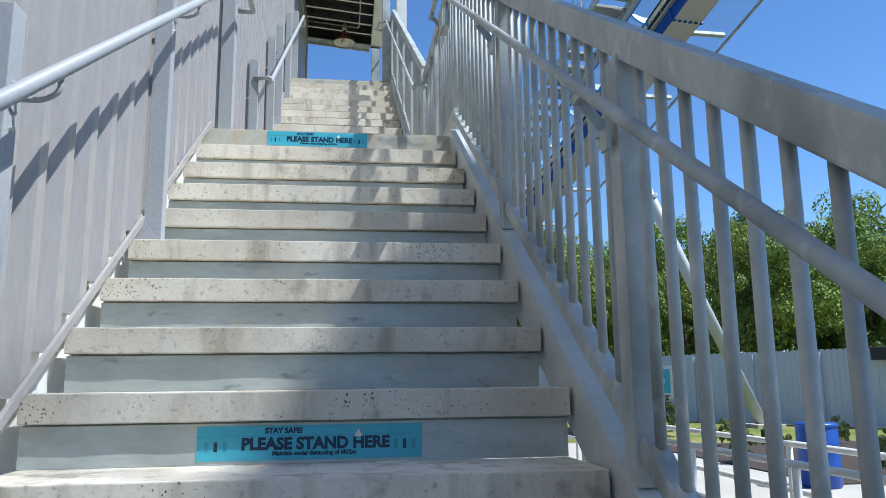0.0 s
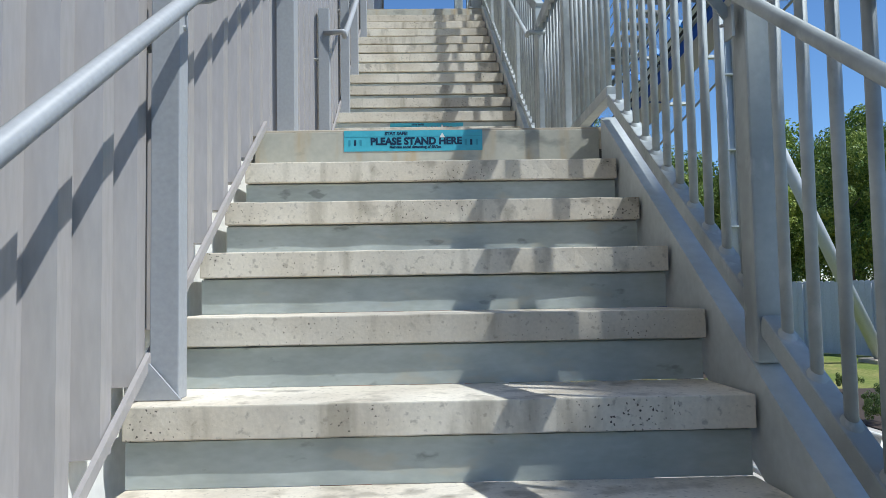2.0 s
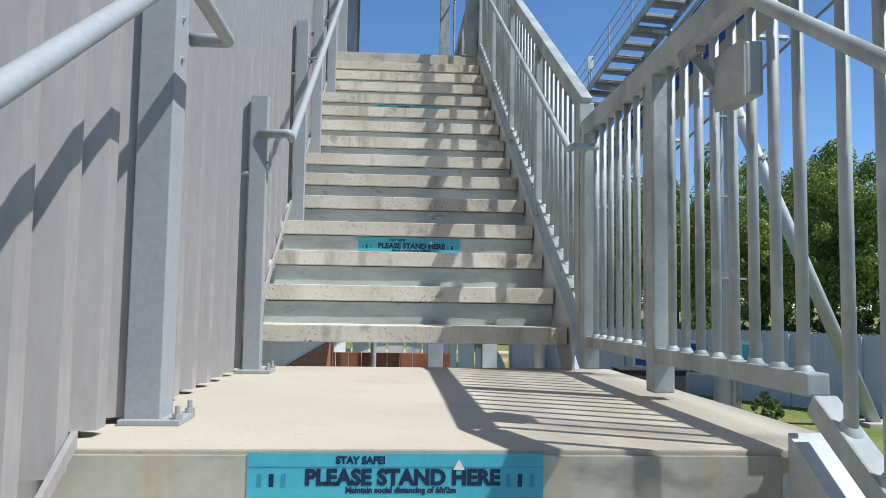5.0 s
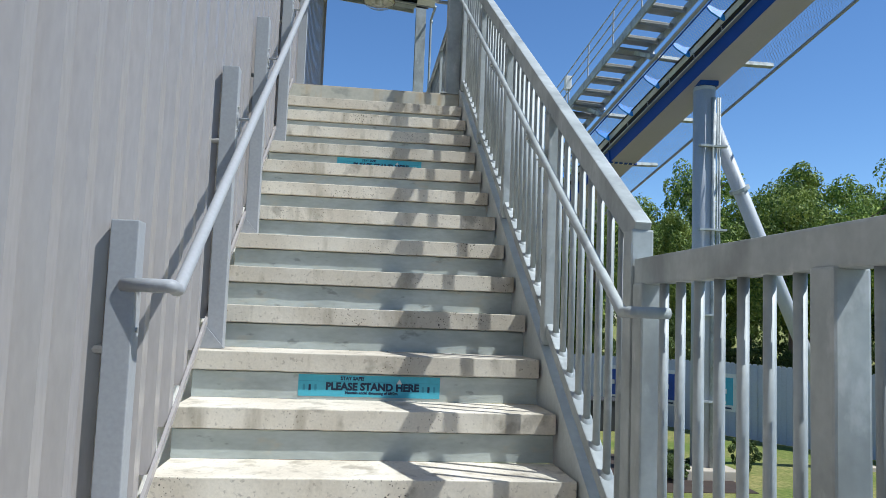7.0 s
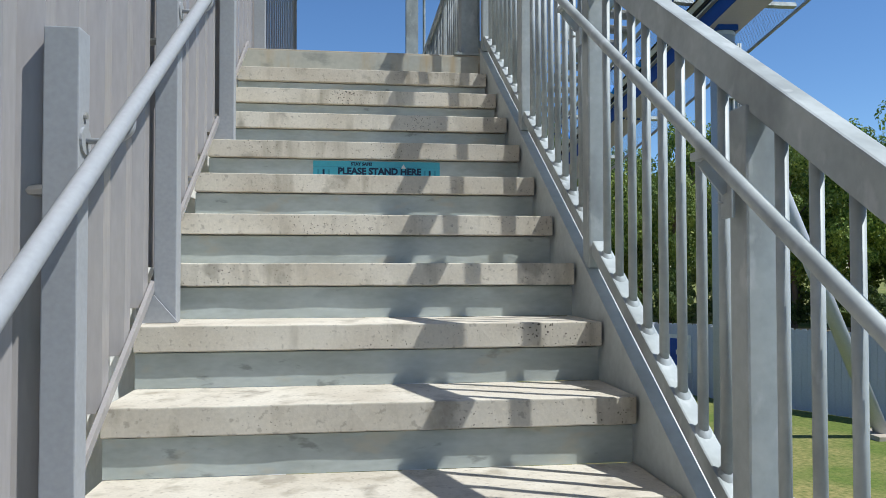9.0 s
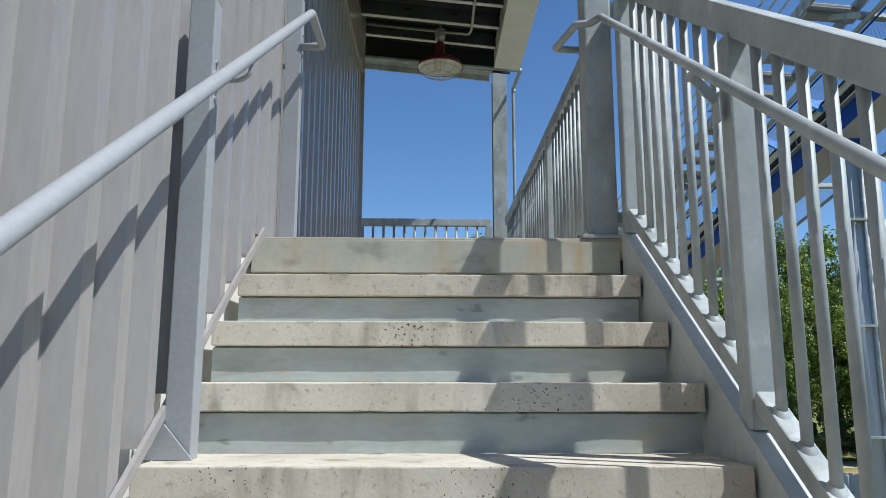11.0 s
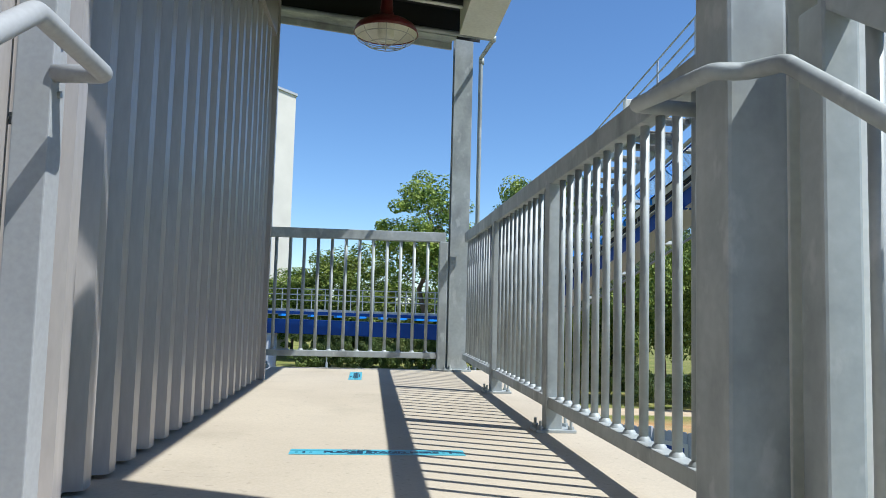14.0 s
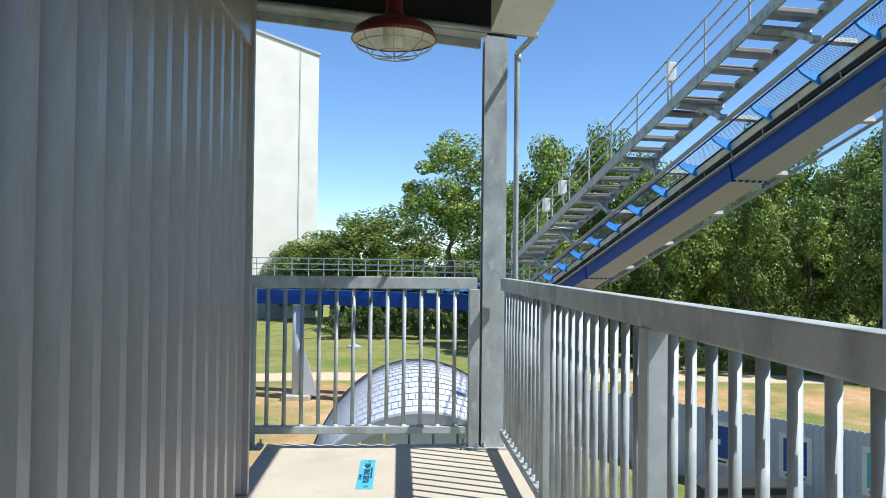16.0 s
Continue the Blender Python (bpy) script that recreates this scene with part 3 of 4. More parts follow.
root = thing("canopy", (0.7, 8.2, 5.3), "metal deck canopy on purlins over the upper landing", "canopy")
bm = bmesh.new()
deck = []
y = 6.0
while y < 9.97:
    for dy, z in ((0.0, 5.56), (0.055, 5.56), (0.075, 5.60), (0.13, 5.60), (0.15, 5.56)):
        deck.append((y + dy, z))
    y += 0.15
lo_, hi_ = [bm.verts.new((-0.03, yy, z)) for yy, z in deck], [bm.verts.new((1.485, yy, z)) for yy, z in deck]
for i in range(len(deck) - 1):
    bm.faces.new((lo_[i], lo_[i + 1], hi_[i + 1], hi_[i]))
sloped(bm)
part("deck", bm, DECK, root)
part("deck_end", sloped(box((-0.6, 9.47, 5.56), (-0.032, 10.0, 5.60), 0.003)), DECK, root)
for k in range(9):
    y = 9.56 - k * 0.40
    outline = [(0, 0.008), (0.004, 0.008), (0.004, 0.122), (0.045, 0.122), (0.045, 0.13), (0, 0.13)]
    m = Matrix(((0, 1, 0, 0.03), (1, 0, 0, y), (0, 0, 1, 5.428), (0, 0, 0, 1)))
    # webs and clips are coloured dark for shade, flanges pale as lit edges
    purlin = part("purlin", sloped(prism(outline, 1.235, m)), SHADEZINC, root)
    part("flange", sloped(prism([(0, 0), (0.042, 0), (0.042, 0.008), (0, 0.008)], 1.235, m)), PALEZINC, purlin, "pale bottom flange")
    part("clip", sloped(box((1.215, y + 0.005, 5.44), (1.262, y + 0.05, 5.53), 0.003)), SHADEZINC, purlin)
    for bx in (0.42, 0.84):
        part("bolt", sloped(box((bx, y - 0.012, 5.50), (bx + 0.06, y + 0.001, 5.52), 0.003)), DARK, purlin)
outline = [(1.27, 5.31), (1.515, 5.31), (1.515, 5.62), (1.50, 5.62), (1.50, 5.325), (1.285, 5.325), (1.285, 5.54), (1.27, 5.54)]
part("edge_beam", sloped(prism(outline, 3.79, Matrix.Translation((0, 5.98, 0)))), PALEZINC, root, "pale galvanised edge channel")
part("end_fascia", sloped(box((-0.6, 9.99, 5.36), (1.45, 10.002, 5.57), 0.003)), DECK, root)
part("end_flange", sloped(box((-0.6, 9.93, 5.345), (1.268, 10.002, 5.358), 0.002)), GALV, root)
part("drip_edge", sloped(box((-0.6, 10.06, 5.295), (1.245, 10.08, 5.3445), 0.003)), GALV, root, "pale drip edge at the canopy end")
part("drip_flange", sloped(box((-0.6, 10.0025, 5.345), (1.245, 10.08, 5.352), 0.002)), GALV, root)
part("front_fascia", sloped(box((0.0, 5.965, 5.34), (1.268, 5.978, 5.62), 0.003)), GALV, root)

root = thing("drain_pipe", (1.545, 10.56, GROUND_Z), "slim galvanised pipe running down beside the column", "pipe")
part("pipe", tube([(-0.6, 9.90, 5.41), (1.540, 9.90, 5.222), (1.540, 10.55, 5.30), (1.545, 10.56, GROUND_Z)], 0.0175, 10, None, 0.02), GALV, root, smooth=True)
for z in (5.245, 3.4):
    part("coupling", tube([(1.545, 10.555, z), (1.545, 10.555, z + 0.05)], 0.023, 12), GALV, root, smooth=True)
part("coupling", tube([(1.515, 9.90, 5.224), (1.555, 9.90, 5.221)], 0.024, 12), GALV, root, smooth=True)


# ---- lamp under the canopy ----
LX, LY, LZ = 0.738, 9.33, 5.09
def sized(bm):
    """The lamp's head is a little over 0.42 across."""
    c = Vector((LX, LY, LZ))
    for v in bm.verts:
        v.co = c + (v.co - c) * 1.06
    return bm


root = thing("pendant_lamp", (LX, LY, LZ - 0.17), "dark red barn lamp with a wire guard hanging from the canopy", "lamp")
part("stem", tube([(LX, LY, LZ + 0.05), (LX, LY, LZ + 0.36)], 0.018, 12), WIRE, root, smooth=True)
part("mount", lathe([(0, 0.23), (0.045, 0.23), (0.045, 0.19), (0.028, 0.17), (0, 0.165)], 20, None, (LX, LY, LZ)), WIRE, root, smooth=True)
part("shade", sized(lathe([(0.0, 0.15), (0.028, 0.148), (0.036, 0.135), (0.040, 0.06), (0.048, 0.025), (0.09, 0.006), (0.140, -0.014), (0.178, -0.040), (0.191, -0.062), (0.200, -0.088), (0.194, -0.089), (0.186, -0.066), (0.172, -0.046), (0.134, -0.022), (0.0, -0.006)], 40, None, (LX, LY, LZ))), RED, root, "dark red enamel dome shade", True)
part("reflector", sized(lathe([(0.192, -0.083), (0.183, -0.070), (0.169, -0.051), (0.131, -0.027), (0.0, -0.011)], 40, None, (LX, LY, LZ))), ENAMEL, root, "off-white inside of the shade", True)
part("glass_jar", sized(lathe([(0.0, -0.012), (0.048, -0.012), (0.052, -0.03), (0.052, -0.10), (0.04, -0.125), (0.0, -0.134)], 24, None, (LX, LY, LZ))), ENAMEL, root, "frosted jar glass", True)
for k in range(8):
    a = math.pi * 2 * k / 8
    pts = [(LX + r * math.cos(a), LY + r * math.sin(a), LZ + z) for r, z in ((0.193, -0.085), (0.17, -0.123), (0.12, -0.153), (0.05, -0.167), (0.0, -0.168))]
    part("guard_wire", sized(tube(pts, 0.0028, 6)), WIRE, root)
for r, z in ((0.175, -0.118), (0.107, -0.157)):
    ring = [(LX + r * math.cos(2 * math.pi * k / 24), LY + r * math.sin(2 * math.pi * k / 24), LZ + z) for k in range(25)]
    part("guard_ring", sized(tube(ring, 0.0028, 6)), WIRE, root)


root = thing("lamp_conduit", (0.73, 9.0, 5.3), "slim zinc conduit under the canopy feeding the lamp", "conduit")
part("run", tube([(0.06, 9.33, 5.42), (1.00, 9.33, 5.325), (1.02, 9.24, 5.325), (1.03, 6.2, 5.325)], 0.012, 8, None, 0.03), WIRE, root, smooth=True)
part("junction", lathe([(0, 0.03), (0.05, 0.03), (0.05, -0.01), (0, -0.01)], 16, None, (0.738, 9.33, 5.335)), WIRE, root)


# ---- handrails ----
def handrail(name, pts, brackets, side, label, mat, radius=0.0150):
    radius = 0.0172 if side < 0 else radius
    root = thing(name, pts[0], label, "handrail")
    part("rail", tube(pts, radius, 14, None, 0.014), mat, root, smooth=True)
    for x, y, z in brackets:
        t = side * 0.075
        if side < 0:
            bracket = part("bracket", tube([(x, y, z - radius), (x, y, z - 0.05), (x - 0.03, y, z - 0.07), (0.092, y, z - 0.07)], 0.0065, 8, None, 0.03), mat, root, smooth=True)
            part("bracket_plate", tube([(0.092, y, z - 0.07), (0.097, y, z - 0.07)], 0.028, 16), mat, bracket)
            continue
        bm = bar((x, y, z - 0.032), (x + t * 0.7, y, z - 0.095), 0.027, 0.007, 0.001, None, (0, 1, 0))
        box((x - 0.012, y - 0.03, z - 0.03), (x + 0.012, y + 0.03, z - radius + 0.002), 0.001, bm)
        bracket = part("bracket", bm, mat, root)
        lo = min(x + t * 0.68, x + t * 0.78)
        part("bracket_plate", box((lo, y - 0.022, z - 0.15), (lo + 0.0075, y + 0.022, z - 0.075), 0.001), mat, bracket)
        part("screw", lathe([(0.0, 0.005), (0.006, 0.004), (0.007, 0.0)], 8, None, (x + t * 0.5, y, z - 0.12)), WIRE, bracket)
    return root


HR, HL = 1.335, 0.185


def at2(x, y, h=0.935):
    return (x, y, nose2(y) + h)


def at1(x, y, h=0.935):
    return (x, y, nose1(y) + h)


handrail("handrail", [at1(HR, -4.45), at1(HR, -0.02), (HR, 0.34, at1(HR, -0.02)[2])], [at1(HR, y) for y in (-3.86, -2.602, -1.343)] + [(HR, 0.26, at1(HR, -0.02)[2])], 1, "grey steel handrail on brackets inside the lower guard", GALV)
handrail("handrail", [(1.44, 1.50, 0.935), (HR, 1.50, 0.935), at2(HR, 1.56), at2(HR, 5.668), (1.303, 5.734, 3.628), (1.252, 5.744, 3.629), (1.205, 5.985, 3.634), (1.39, 6.00, 3.634)], [at2(HR, y) for y in (2.73, 3.728, 4.708)], 1, "grey steel handrail on brackets inside the upper guard", GALV)
handrail("handrail", [at1(HL, -4.5), at1(HL, 0.0), (HL, 0.40, at1(HL, 0.0)[2]), (0.09, 0.40, at1(HL, 0.0)[2] - 0.0)], [at1(HL, y) for y in (-3.78, -2.62, -5 * GOING + 0.13)], -1, "grey painted steel handrail on posts along the ribbed wall", PAINTED)
handrail("handrail", [(0.06, 1.545, 0.955), (HL, 1.515, 0.955), at2(HL, 1.58), at2(HL, 5.70), (HL, 5.99, at2(HL, 5.70)[2] - 0.005), (0.09, 6.0, at2(HL, 5.70)[2] - 0.005)], [at2(HL, FLIGHT2 + (j - 1) * GOING + 0.16) for j in (4, 7, 11)], -1, "grey painted steel handrail on posts along the ribbed wall", PAINTED)


def rail_post(y, foot, top, plate, x0=0.025, half=0.031):
    root = thing("handrail_post", (0.062, y, foot), "grey painted square steel post beside the ribbed wall", "post", "handrail posts")
    part("post", box((x0, y - half, foot), (0.092, y + half, top), 0.003), PAINTED, root)
    if plate:
        part("base_plate", box((0.004, y - 0.07, foot), (0.14, y + 0.07, foot + 0.013), 0.002), PAINTED, root)
        for dx, dy in ((0.13, -0.05), (0.13, 0.055)):
            part("bolt", lathe([(0.0, 0.03), (0.006, 0.03), (0.006, 0.012), (0.012, 0.012), (0.012, 0.0)], 8, None, (dx, y + dy, foot + 0.012)), WIRE, root)
    else:
        bm = bmesh.new()
        a = [bm.verts.new(p) for p in ((-0.02, y - 0.038, foot + 0.002), (0.102, y - 0.038, foot + 0.002), (0.030, y - 0.038, foot + 0.085), (-0.02, y - 0.038, foot + 0.085))]
        bm.faces.new(a)
        geo = bmesh.ops.extrude_face_region(bm, geom=bm.faces[:])
        bmesh.ops.translate(bm, verts=[v for v in geo["geom"] if isinstance(v, bmesh.types.BMVert)], vec=(0, -0.008, 0))
        part("gusset", bm, PAINTED, root)
    for z in (top - 0.17, top - 0.27):
        part("screw", tube([(0.091, y, z), (0.098, y, z)], 0.007, 8), WIRE, root)
    part("wall_bolt", tube([(-0.02, y + 0.01, top - 0.32), (0.05, y - 0.02, top - 0.32)], 0.012, 8), WIRE, root)


for k, y in ((14, -3.78), (10, -2.62), (5, -5 * GOING + 0.13)):
    rail_post(y, -k * RISE, nose1(y) + 1.07, False)
rail_post(0.325, 0.0, 1.13, True, 0.012, 0.052)
rail_post(1.57, 0.0, 1.115, True)
for j in (4, 7, 11):
    rail_post(FLIGHT2 + (j - 1) * GOING + 0.16, j * RISE, j * RISE + 1.19, False)
rail_post(6.02, TOP, TOP + 1.13, True)

# screws of the rail fixing, one on each rib along the upper flight
SCREW = mesh_of(lathe([(0.0, 0.010), (0.005, 0.009), (0.007, 0.004), (0.009, 0.003), (0.009, 0.0)], 10), "screw", WIRE)
turned = Matrix.Rotation(radians(90), 4, "Y")
for k in range(17, 20):
    y = k * PITCH + 0.142
    piece("screw", SCREW, wall, (0.001, y, nose2(y) + 1.088), turned)

# electric box on the landing guard
root = thing("junction_box", (1.40, 0.20, 0.753), "grey metal junction box fixed to the guard pickets", "electric box")
part("body", box((1.385, 0.11, 0.758), (1.428, 0.25, 0.882), 0.006), GALV, root)
part("lid", box((1.378, 0.105, 0.753), (1.385, 0.255, 0.887), 0.003), GALV, root)


# ---- stickers ----
def words(text, size, bm, m, center=True):
    """Raised print of the words, laid flat by m into bm."""
    cu = bpy.data.curves.new("words", "FONT")
    cu.body, cu.size, cu.align_x, cu.align_y = text, size, "CENTER" if center else "LEFT", "CENTER"
    cu.extrude, cu.resolution_u, cu.offset = 0.0, 3, size * 0.05
    ob = new("words", cu)
    me = ob.to_mesh()
    mine = [bm.verts.new(m @ v.co) for v in me.vertices]
    for p in me.polygons:
        try:
            bm.faces.new([mine[i] for i in p.vertices])
        except ValueError:
            pass
    ob.to_mesh_clear()
    bpy.data.objects.remove(ob)
    bpy.data.curves.remove(cu)


def sticker(m, base, label):
    """A cyan distancing sticker, 0.57 by 0.085, in the plane of m."""
    L, H = 0.57, 0.086
    root = thing("sticker", base, label, "sticker", "distancing stickers")

    def flat(x0, y0, x1, y1, z):
        return box((x0, y0, z - 0.0004), (x1, y1, z), 0, None, m)

    part("sheet", box((-L / 2, -H / 2, 0.0002), (L / 2, H / 2, 0.0012), 0, None, m), STICKER, root)
    part("line", flat(-L / 2 + 0.001, 0.0165, L / 2 - 0.001, 0.0178, 0.0018), PRINTLINE, root)
    for text, size, x, y in (("STAY SAFE!", 0.019, -0.070, 0.0295), ("PLEASE STAND HERE", 0.0405, 0.012, -0.0035), ("Maintain social distancing of 6ft/2m", 0.0150, 0.008, -0.0265)):
        bm = bmesh.new()
        words(text, size, bm, m @ Matrix.Translation((x, y, 0.0020)))
        part("print", bm, NAVY, root)
    for x in (-0.262, -0.239, -0.216, 0.216, 0.239, 0.262):
        mid = abs(abs(x) - 0.239) < 0.01
        bm = flat(x - 0.0045, -0.020, x + 0.0045, 0.004, 0.0018)
        part("mark", bm, NAVY if mid else PRINTLINE, root)
    bm = bmesh.new()
    a = [bm.verts.new(m @ Vector(p)) for p in ((0.108, 0.012, 0.0021), (0.131, 0.012, 0.0021), (0.1195, 0.032, 0.0021))]
    bm.faces.new(a)
    part("warning_mark", bm, ENAMEL, root)


def upright(x, y, z):
    return Matrix(((1, 0, 0, x), (0, 0, -1, y), (0, 1, 0, z), (0, 0, 0, 1)))


ON_RISER = "cyan stand-here sticker with navy print on the riser"
sticker(upright(0.71, -9 * GOING + GOING + 0.0215, -9 * RISE + 0.053), (0.71, -8 * GOING, -9 * RISE), ON_RISER)
sticker(upright(0.626, -0.0045, -0.05), (0.626, 0, -0.1), "cyan stand-here sticker with navy print on the landing edge")
sticker(upright(0.70, FLIGHT2 + 3 * GOING + 0.0215, 3 * RISE + 0.056), (0.7, FLIGHT2 + 3 * GOING, 3 * RISE), ON_RISER)
sticker(upright(0.74, FLIGHT2 + 10 * GOING + 0.0215, 10 * RISE + 0.056), (0.7, FLIGHT2 + 10 * GOING, 10 * RISE), ON_RISER)
sticker(Matrix.Translation((0.735, 7.07, TOP + 0.0005)), (0.735, 7.07, TOP), "cyan stand-here sticker with navy print on the landing floor")
sticker(Matrix.Translation((0.612, 9.80, TOP + 0.0005)) @ Matrix.Rotation(radians(90), 4, "Z"), (0.612, 9.8, TOP), "cyan stand-here sticker turned sideways on the landing floor")

# ---- fence ----
FA, FB = Vector((13.6, 24.7, 0)), Vector((16.2, 20.6, 0))
fd = (FB - FA).normalized()
fn = Vector((fd.y, -fd.x, 0))
root = thing("vinyl_fence", (FA.x, FA.y, GROUND_Z), "tall pale grey solid board fence with a scalloped top", "fence")
board = bmesh.new()
box((-0.098, -0.016, 0), (0.098, 0.016, 2.50), 0.006, board)
box((-0.07, -0.014, 2.50), (0.07, 0.014, 2.535), 0.012, board)
BOARD = mesh_of(board, "board", VINYL)
turn = Matrix.Rotation(math.atan2(fd.y, fd.x), 4, "Z")
for k in range(-65, 95):
    p = FA + fd * (k * 0.2)
    drop = 0.012 * max(0, -k) * 0.45
    piece("board", BOARD, root, (p.x, p.y, GROUND_Z - min(0.5, drop) + 0.01), turn)
for k in range(-65, 96, 12):
    p = FA + fd * (k * 0.2 - 0.1) + fn * 0.06
    part("fence_post", box((-0.06, -0.06, GROUND_Z), (0.06, 0.06, GROUND_Z + 2.45), 0.008, None, Matrix.Translation((p.x, p.y, 0)) @ turn), VINYL, root)


def poster(s, z, w, h, color, label):
    away = -fn if fn.dot(Vector((0.7, 5, 0)) - FA) < 0 else fn
    p = FA + fd * s + away * 0.035
    m = Matrix.Translation((p.x, p.y, z)) @ Matrix((fd, (0, 0, 1), away)).transposed().to_4x4()
    root = thing("wall_sign", (p.x, p.y, z - h / 2), label, "sign")
    part("backing", box((-w / 2, -h / 2, -0.01), (w / 2, h / 2, 0.004), 0.002, None, m), ENAMEL, root)
    part("panel", box((-w / 2 + 0.14, -h / 2 + 0.22, 0.004), (w / 2 - 0.14, h / 2 - 0.14, 0.010), 0, None, m), color, root)
    bm = box((-0.10, -0.05, 0.0101), (0.10, 0.12, 0.014), 0.02, None, m)
    part("emblem", bm, ENAMEL, root)
    part("caption", box((-w / 2 + 0.2, -h / 2 + 0.08, 0.004), (w / 2 - 0.2, -h / 2 + 0.14, 0.008), 0, None, m), NAVY, root)


poster(-0.1, -1.52, 0.95, 1.3, STICKER, "white framed notice with a cyan panel on the fence")
poster(-2.43, -1.6, 0.98, 1.32, BARREL, "white framed notice with a dark blue panel on the fence")
poster(-4.95, -1.65, 0.98, 1.36, BARREL, "white framed notice with a dark blue panel on the fence")

p = FA + fd * 8.2 + (-fn if fn.dot(Vector((0.7, 5, 0)) - FA) < 0 else fn) * 0.19
bm = box((-0.36, -0.17, -0.2), (0.36, 0.17, 0.2), 0.04, None, Matrix.Translation((p.x, p.y, -0.68)) @ turn)
solid("loudspeaker", bm, DARK, "dark weatherproof loudspeaker box fixed high on the fence", "loudspeaker")
bm = box((8.9, 25.2, GROUND_Z), (11.3, 26.3, -2.02), 0.03)
box((8.85, 25.15, -2.02), (11.35, 26.35, -1.95), 0.02, bm)
solid("equipment_cabinet", bm, DARK, "dark green metal equipment cabinet near the fence", "cabinet")


# ---- coaster lift ----
A0 = Vector((9.15, 19.5, 7.68))
U = Vector((-0.139, 1.0, -0.2825)).normalized()
RT = Vector((1.0, 0.139, 0)).normalized()
N = RT.cross(U).normalized()
LOW, HIGH = 17.5, -46.0


def lift(s, r, n=0.0):
    return A0 + U * s + RT * r + N * n


def run(r, n, w, h, s0=HIGH, s1=LOW, bm=None, bevel=0.0):
    return bar(lift(s0, r, n), lift(s1, r, n), w, h, bevel, bm, N)


root = thing("coaster_lift", (A0.x, A0.y, 5.0), "blue coaster lift hill with a stepped service walkway", "roller coaster")
part("spine", run(0.28, -0.44, 0.90, 0.70), BLUE, root, "deep blue box spine")
part("soffit", run(0.28, -0.798, 0.86, 0.016), MAUVE, root, "grey primed underside")
for r in (-0.02, 0.58):
    part("track_rail", run(r, 0.10, 0.13, 0.16, bevel=0.03), BLUE, root)
    part("rail_web", run(r, -0.02, 0.03, 0.16), BLUE, root)
part("side_walk", run(-0.24, -0.10, 0.05, 0.17), CREAM, root, "pale cable tray beside the track")
part("tray_lip", run(-0.27, -0.005, 0.07, 0.02), DARK, root)
part("tray_shelf", run(-0.22, -0.395, 0.11, 0.02), STEEL, root)
for r, n, w in ((-0.25, -0.22, 0.028), (-0.26, -0.28, 0.022), (-0.23, -0.33, 0.026), (-0.26, -0.37, 0.018)):
    part("cable", tube([lift(HIGH, r, n), lift(LOW, r, n)], w, 6), CREAM if w < 0.02 else DARK, root)
for k in range(52):
    s = HIGH + 0.5 + k * 1.22
    if s < LOW:
        part("cable_hanger", bar(lift(s, -0.275, -0.40), lift(s, -0.275, -0.19), 0.03, 0.02, 0, None, U), STEEL, root)
part("chain_trough", run(0.28, -0.02, 0.24, 0.14), STEEL, root)
for k in range(41):
    s = -46.9 + 1.57 * 1.0 * k
    if HIGH < s < LOW:
        bm = bar(lift(s, -0.10, -0.02), lift(s, 0.66, -0.02), 0.10, 0.14, 0.01, None, N)
        for side, edge in ((1, -0.08), (-1, 0.64)):
            # an upright wing gusset across the track that carries the net tube
            outline = [(0.0, -0.16), (0.0, 0.16), (0.10, 0.12), (0.30, 0.10), (0.55, 0.20), (0.66, 0.16), (0.56, 0.02), (0.40, -0.08), (0.22, -0.18)]
            vs = [bm.verts.new(lift(s - 0.04, edge - side * dr, dn)) for dr, dn in outline]
            back = [bm.verts.new(v.co + U * 0.05) for v in vs]
            bm.faces.new(vs)
            bm.faces.new(back[::-1])
            for i in range(len(vs)):
                j = (i + 1) % len(vs)
                bm.faces.new((vs[i], vs[j], back[j], back[i]))
        part("cross_tie", bm, BRIGHTBLUE, root, "bright blue winged cross tie")
for k in range(21):
    s = -0.63 + 3.15 * (k - 14)
    if HIGH < s < LOW:
        part("arm", bar(lift(s, -1.00, 0.24), lift(s, -0.06, 0.24), 0.13, 0.10, 0.005, None, N), GALV, root)
        part("arm", bar(lift(s - 0.47, 0.74, 0.0), lift(s - 0.47, 2.56, 0.12), 0.13, 0.11, 0.005, None, N), GALV, root)
        part("bracket", bar(lift(s + 0.72, -1.50, 0.87), lift(s + 0.72, -0.38, 0.87), 0.20, 0.09, 0.005, None, N), STEEL, root)
        part("brace", bar(lift(s, -0.96, 0.26), lift(s + 0.70, -0.98, 0.83), 0.11, 0.05, 0.004, None, RT), GALV, root)
        part("brace", bar(lift(s, -0.96, 0.26), lift(s + 0.70, -0.62, 0.83), 0.11, 0.05, 0.004, None, RT), GALV, root)
for s in (-42.2, -33.0, -23.9, -14.7, -5.5, 3.6, 12.8):
    bm = run(0.28, -0.44, 0.98, 0.80, s - 0.035, s + 0.035, None, 0.01)
    flange = part("splice_flange", bm, BLUE, root)
    for k in range(5):
        p = lift(s - 0.045, -0.06 + 0.17 * k, -0.825)
        part("bolt", bar(p, p + U * 0.09, 0.035, 0.035), CREAM, flange)
part("edge_cable", tube([lift(HIGH, 2.93, 0.26), lift(LOW, 2.93, 0.26)], 0.045, 8), STEEL, root)
part("net_tube", tube([lift(HIGH, -0.91, 0.10), lift(LOW, -0.91, 0.10)], 0.05, 8), STEEL, root)
part("net_tube", tube([lift(HIGH, -0.86, 0.02), lift(LOW, -0.86, 0.02)], 0.022, 6), BLUE, root)


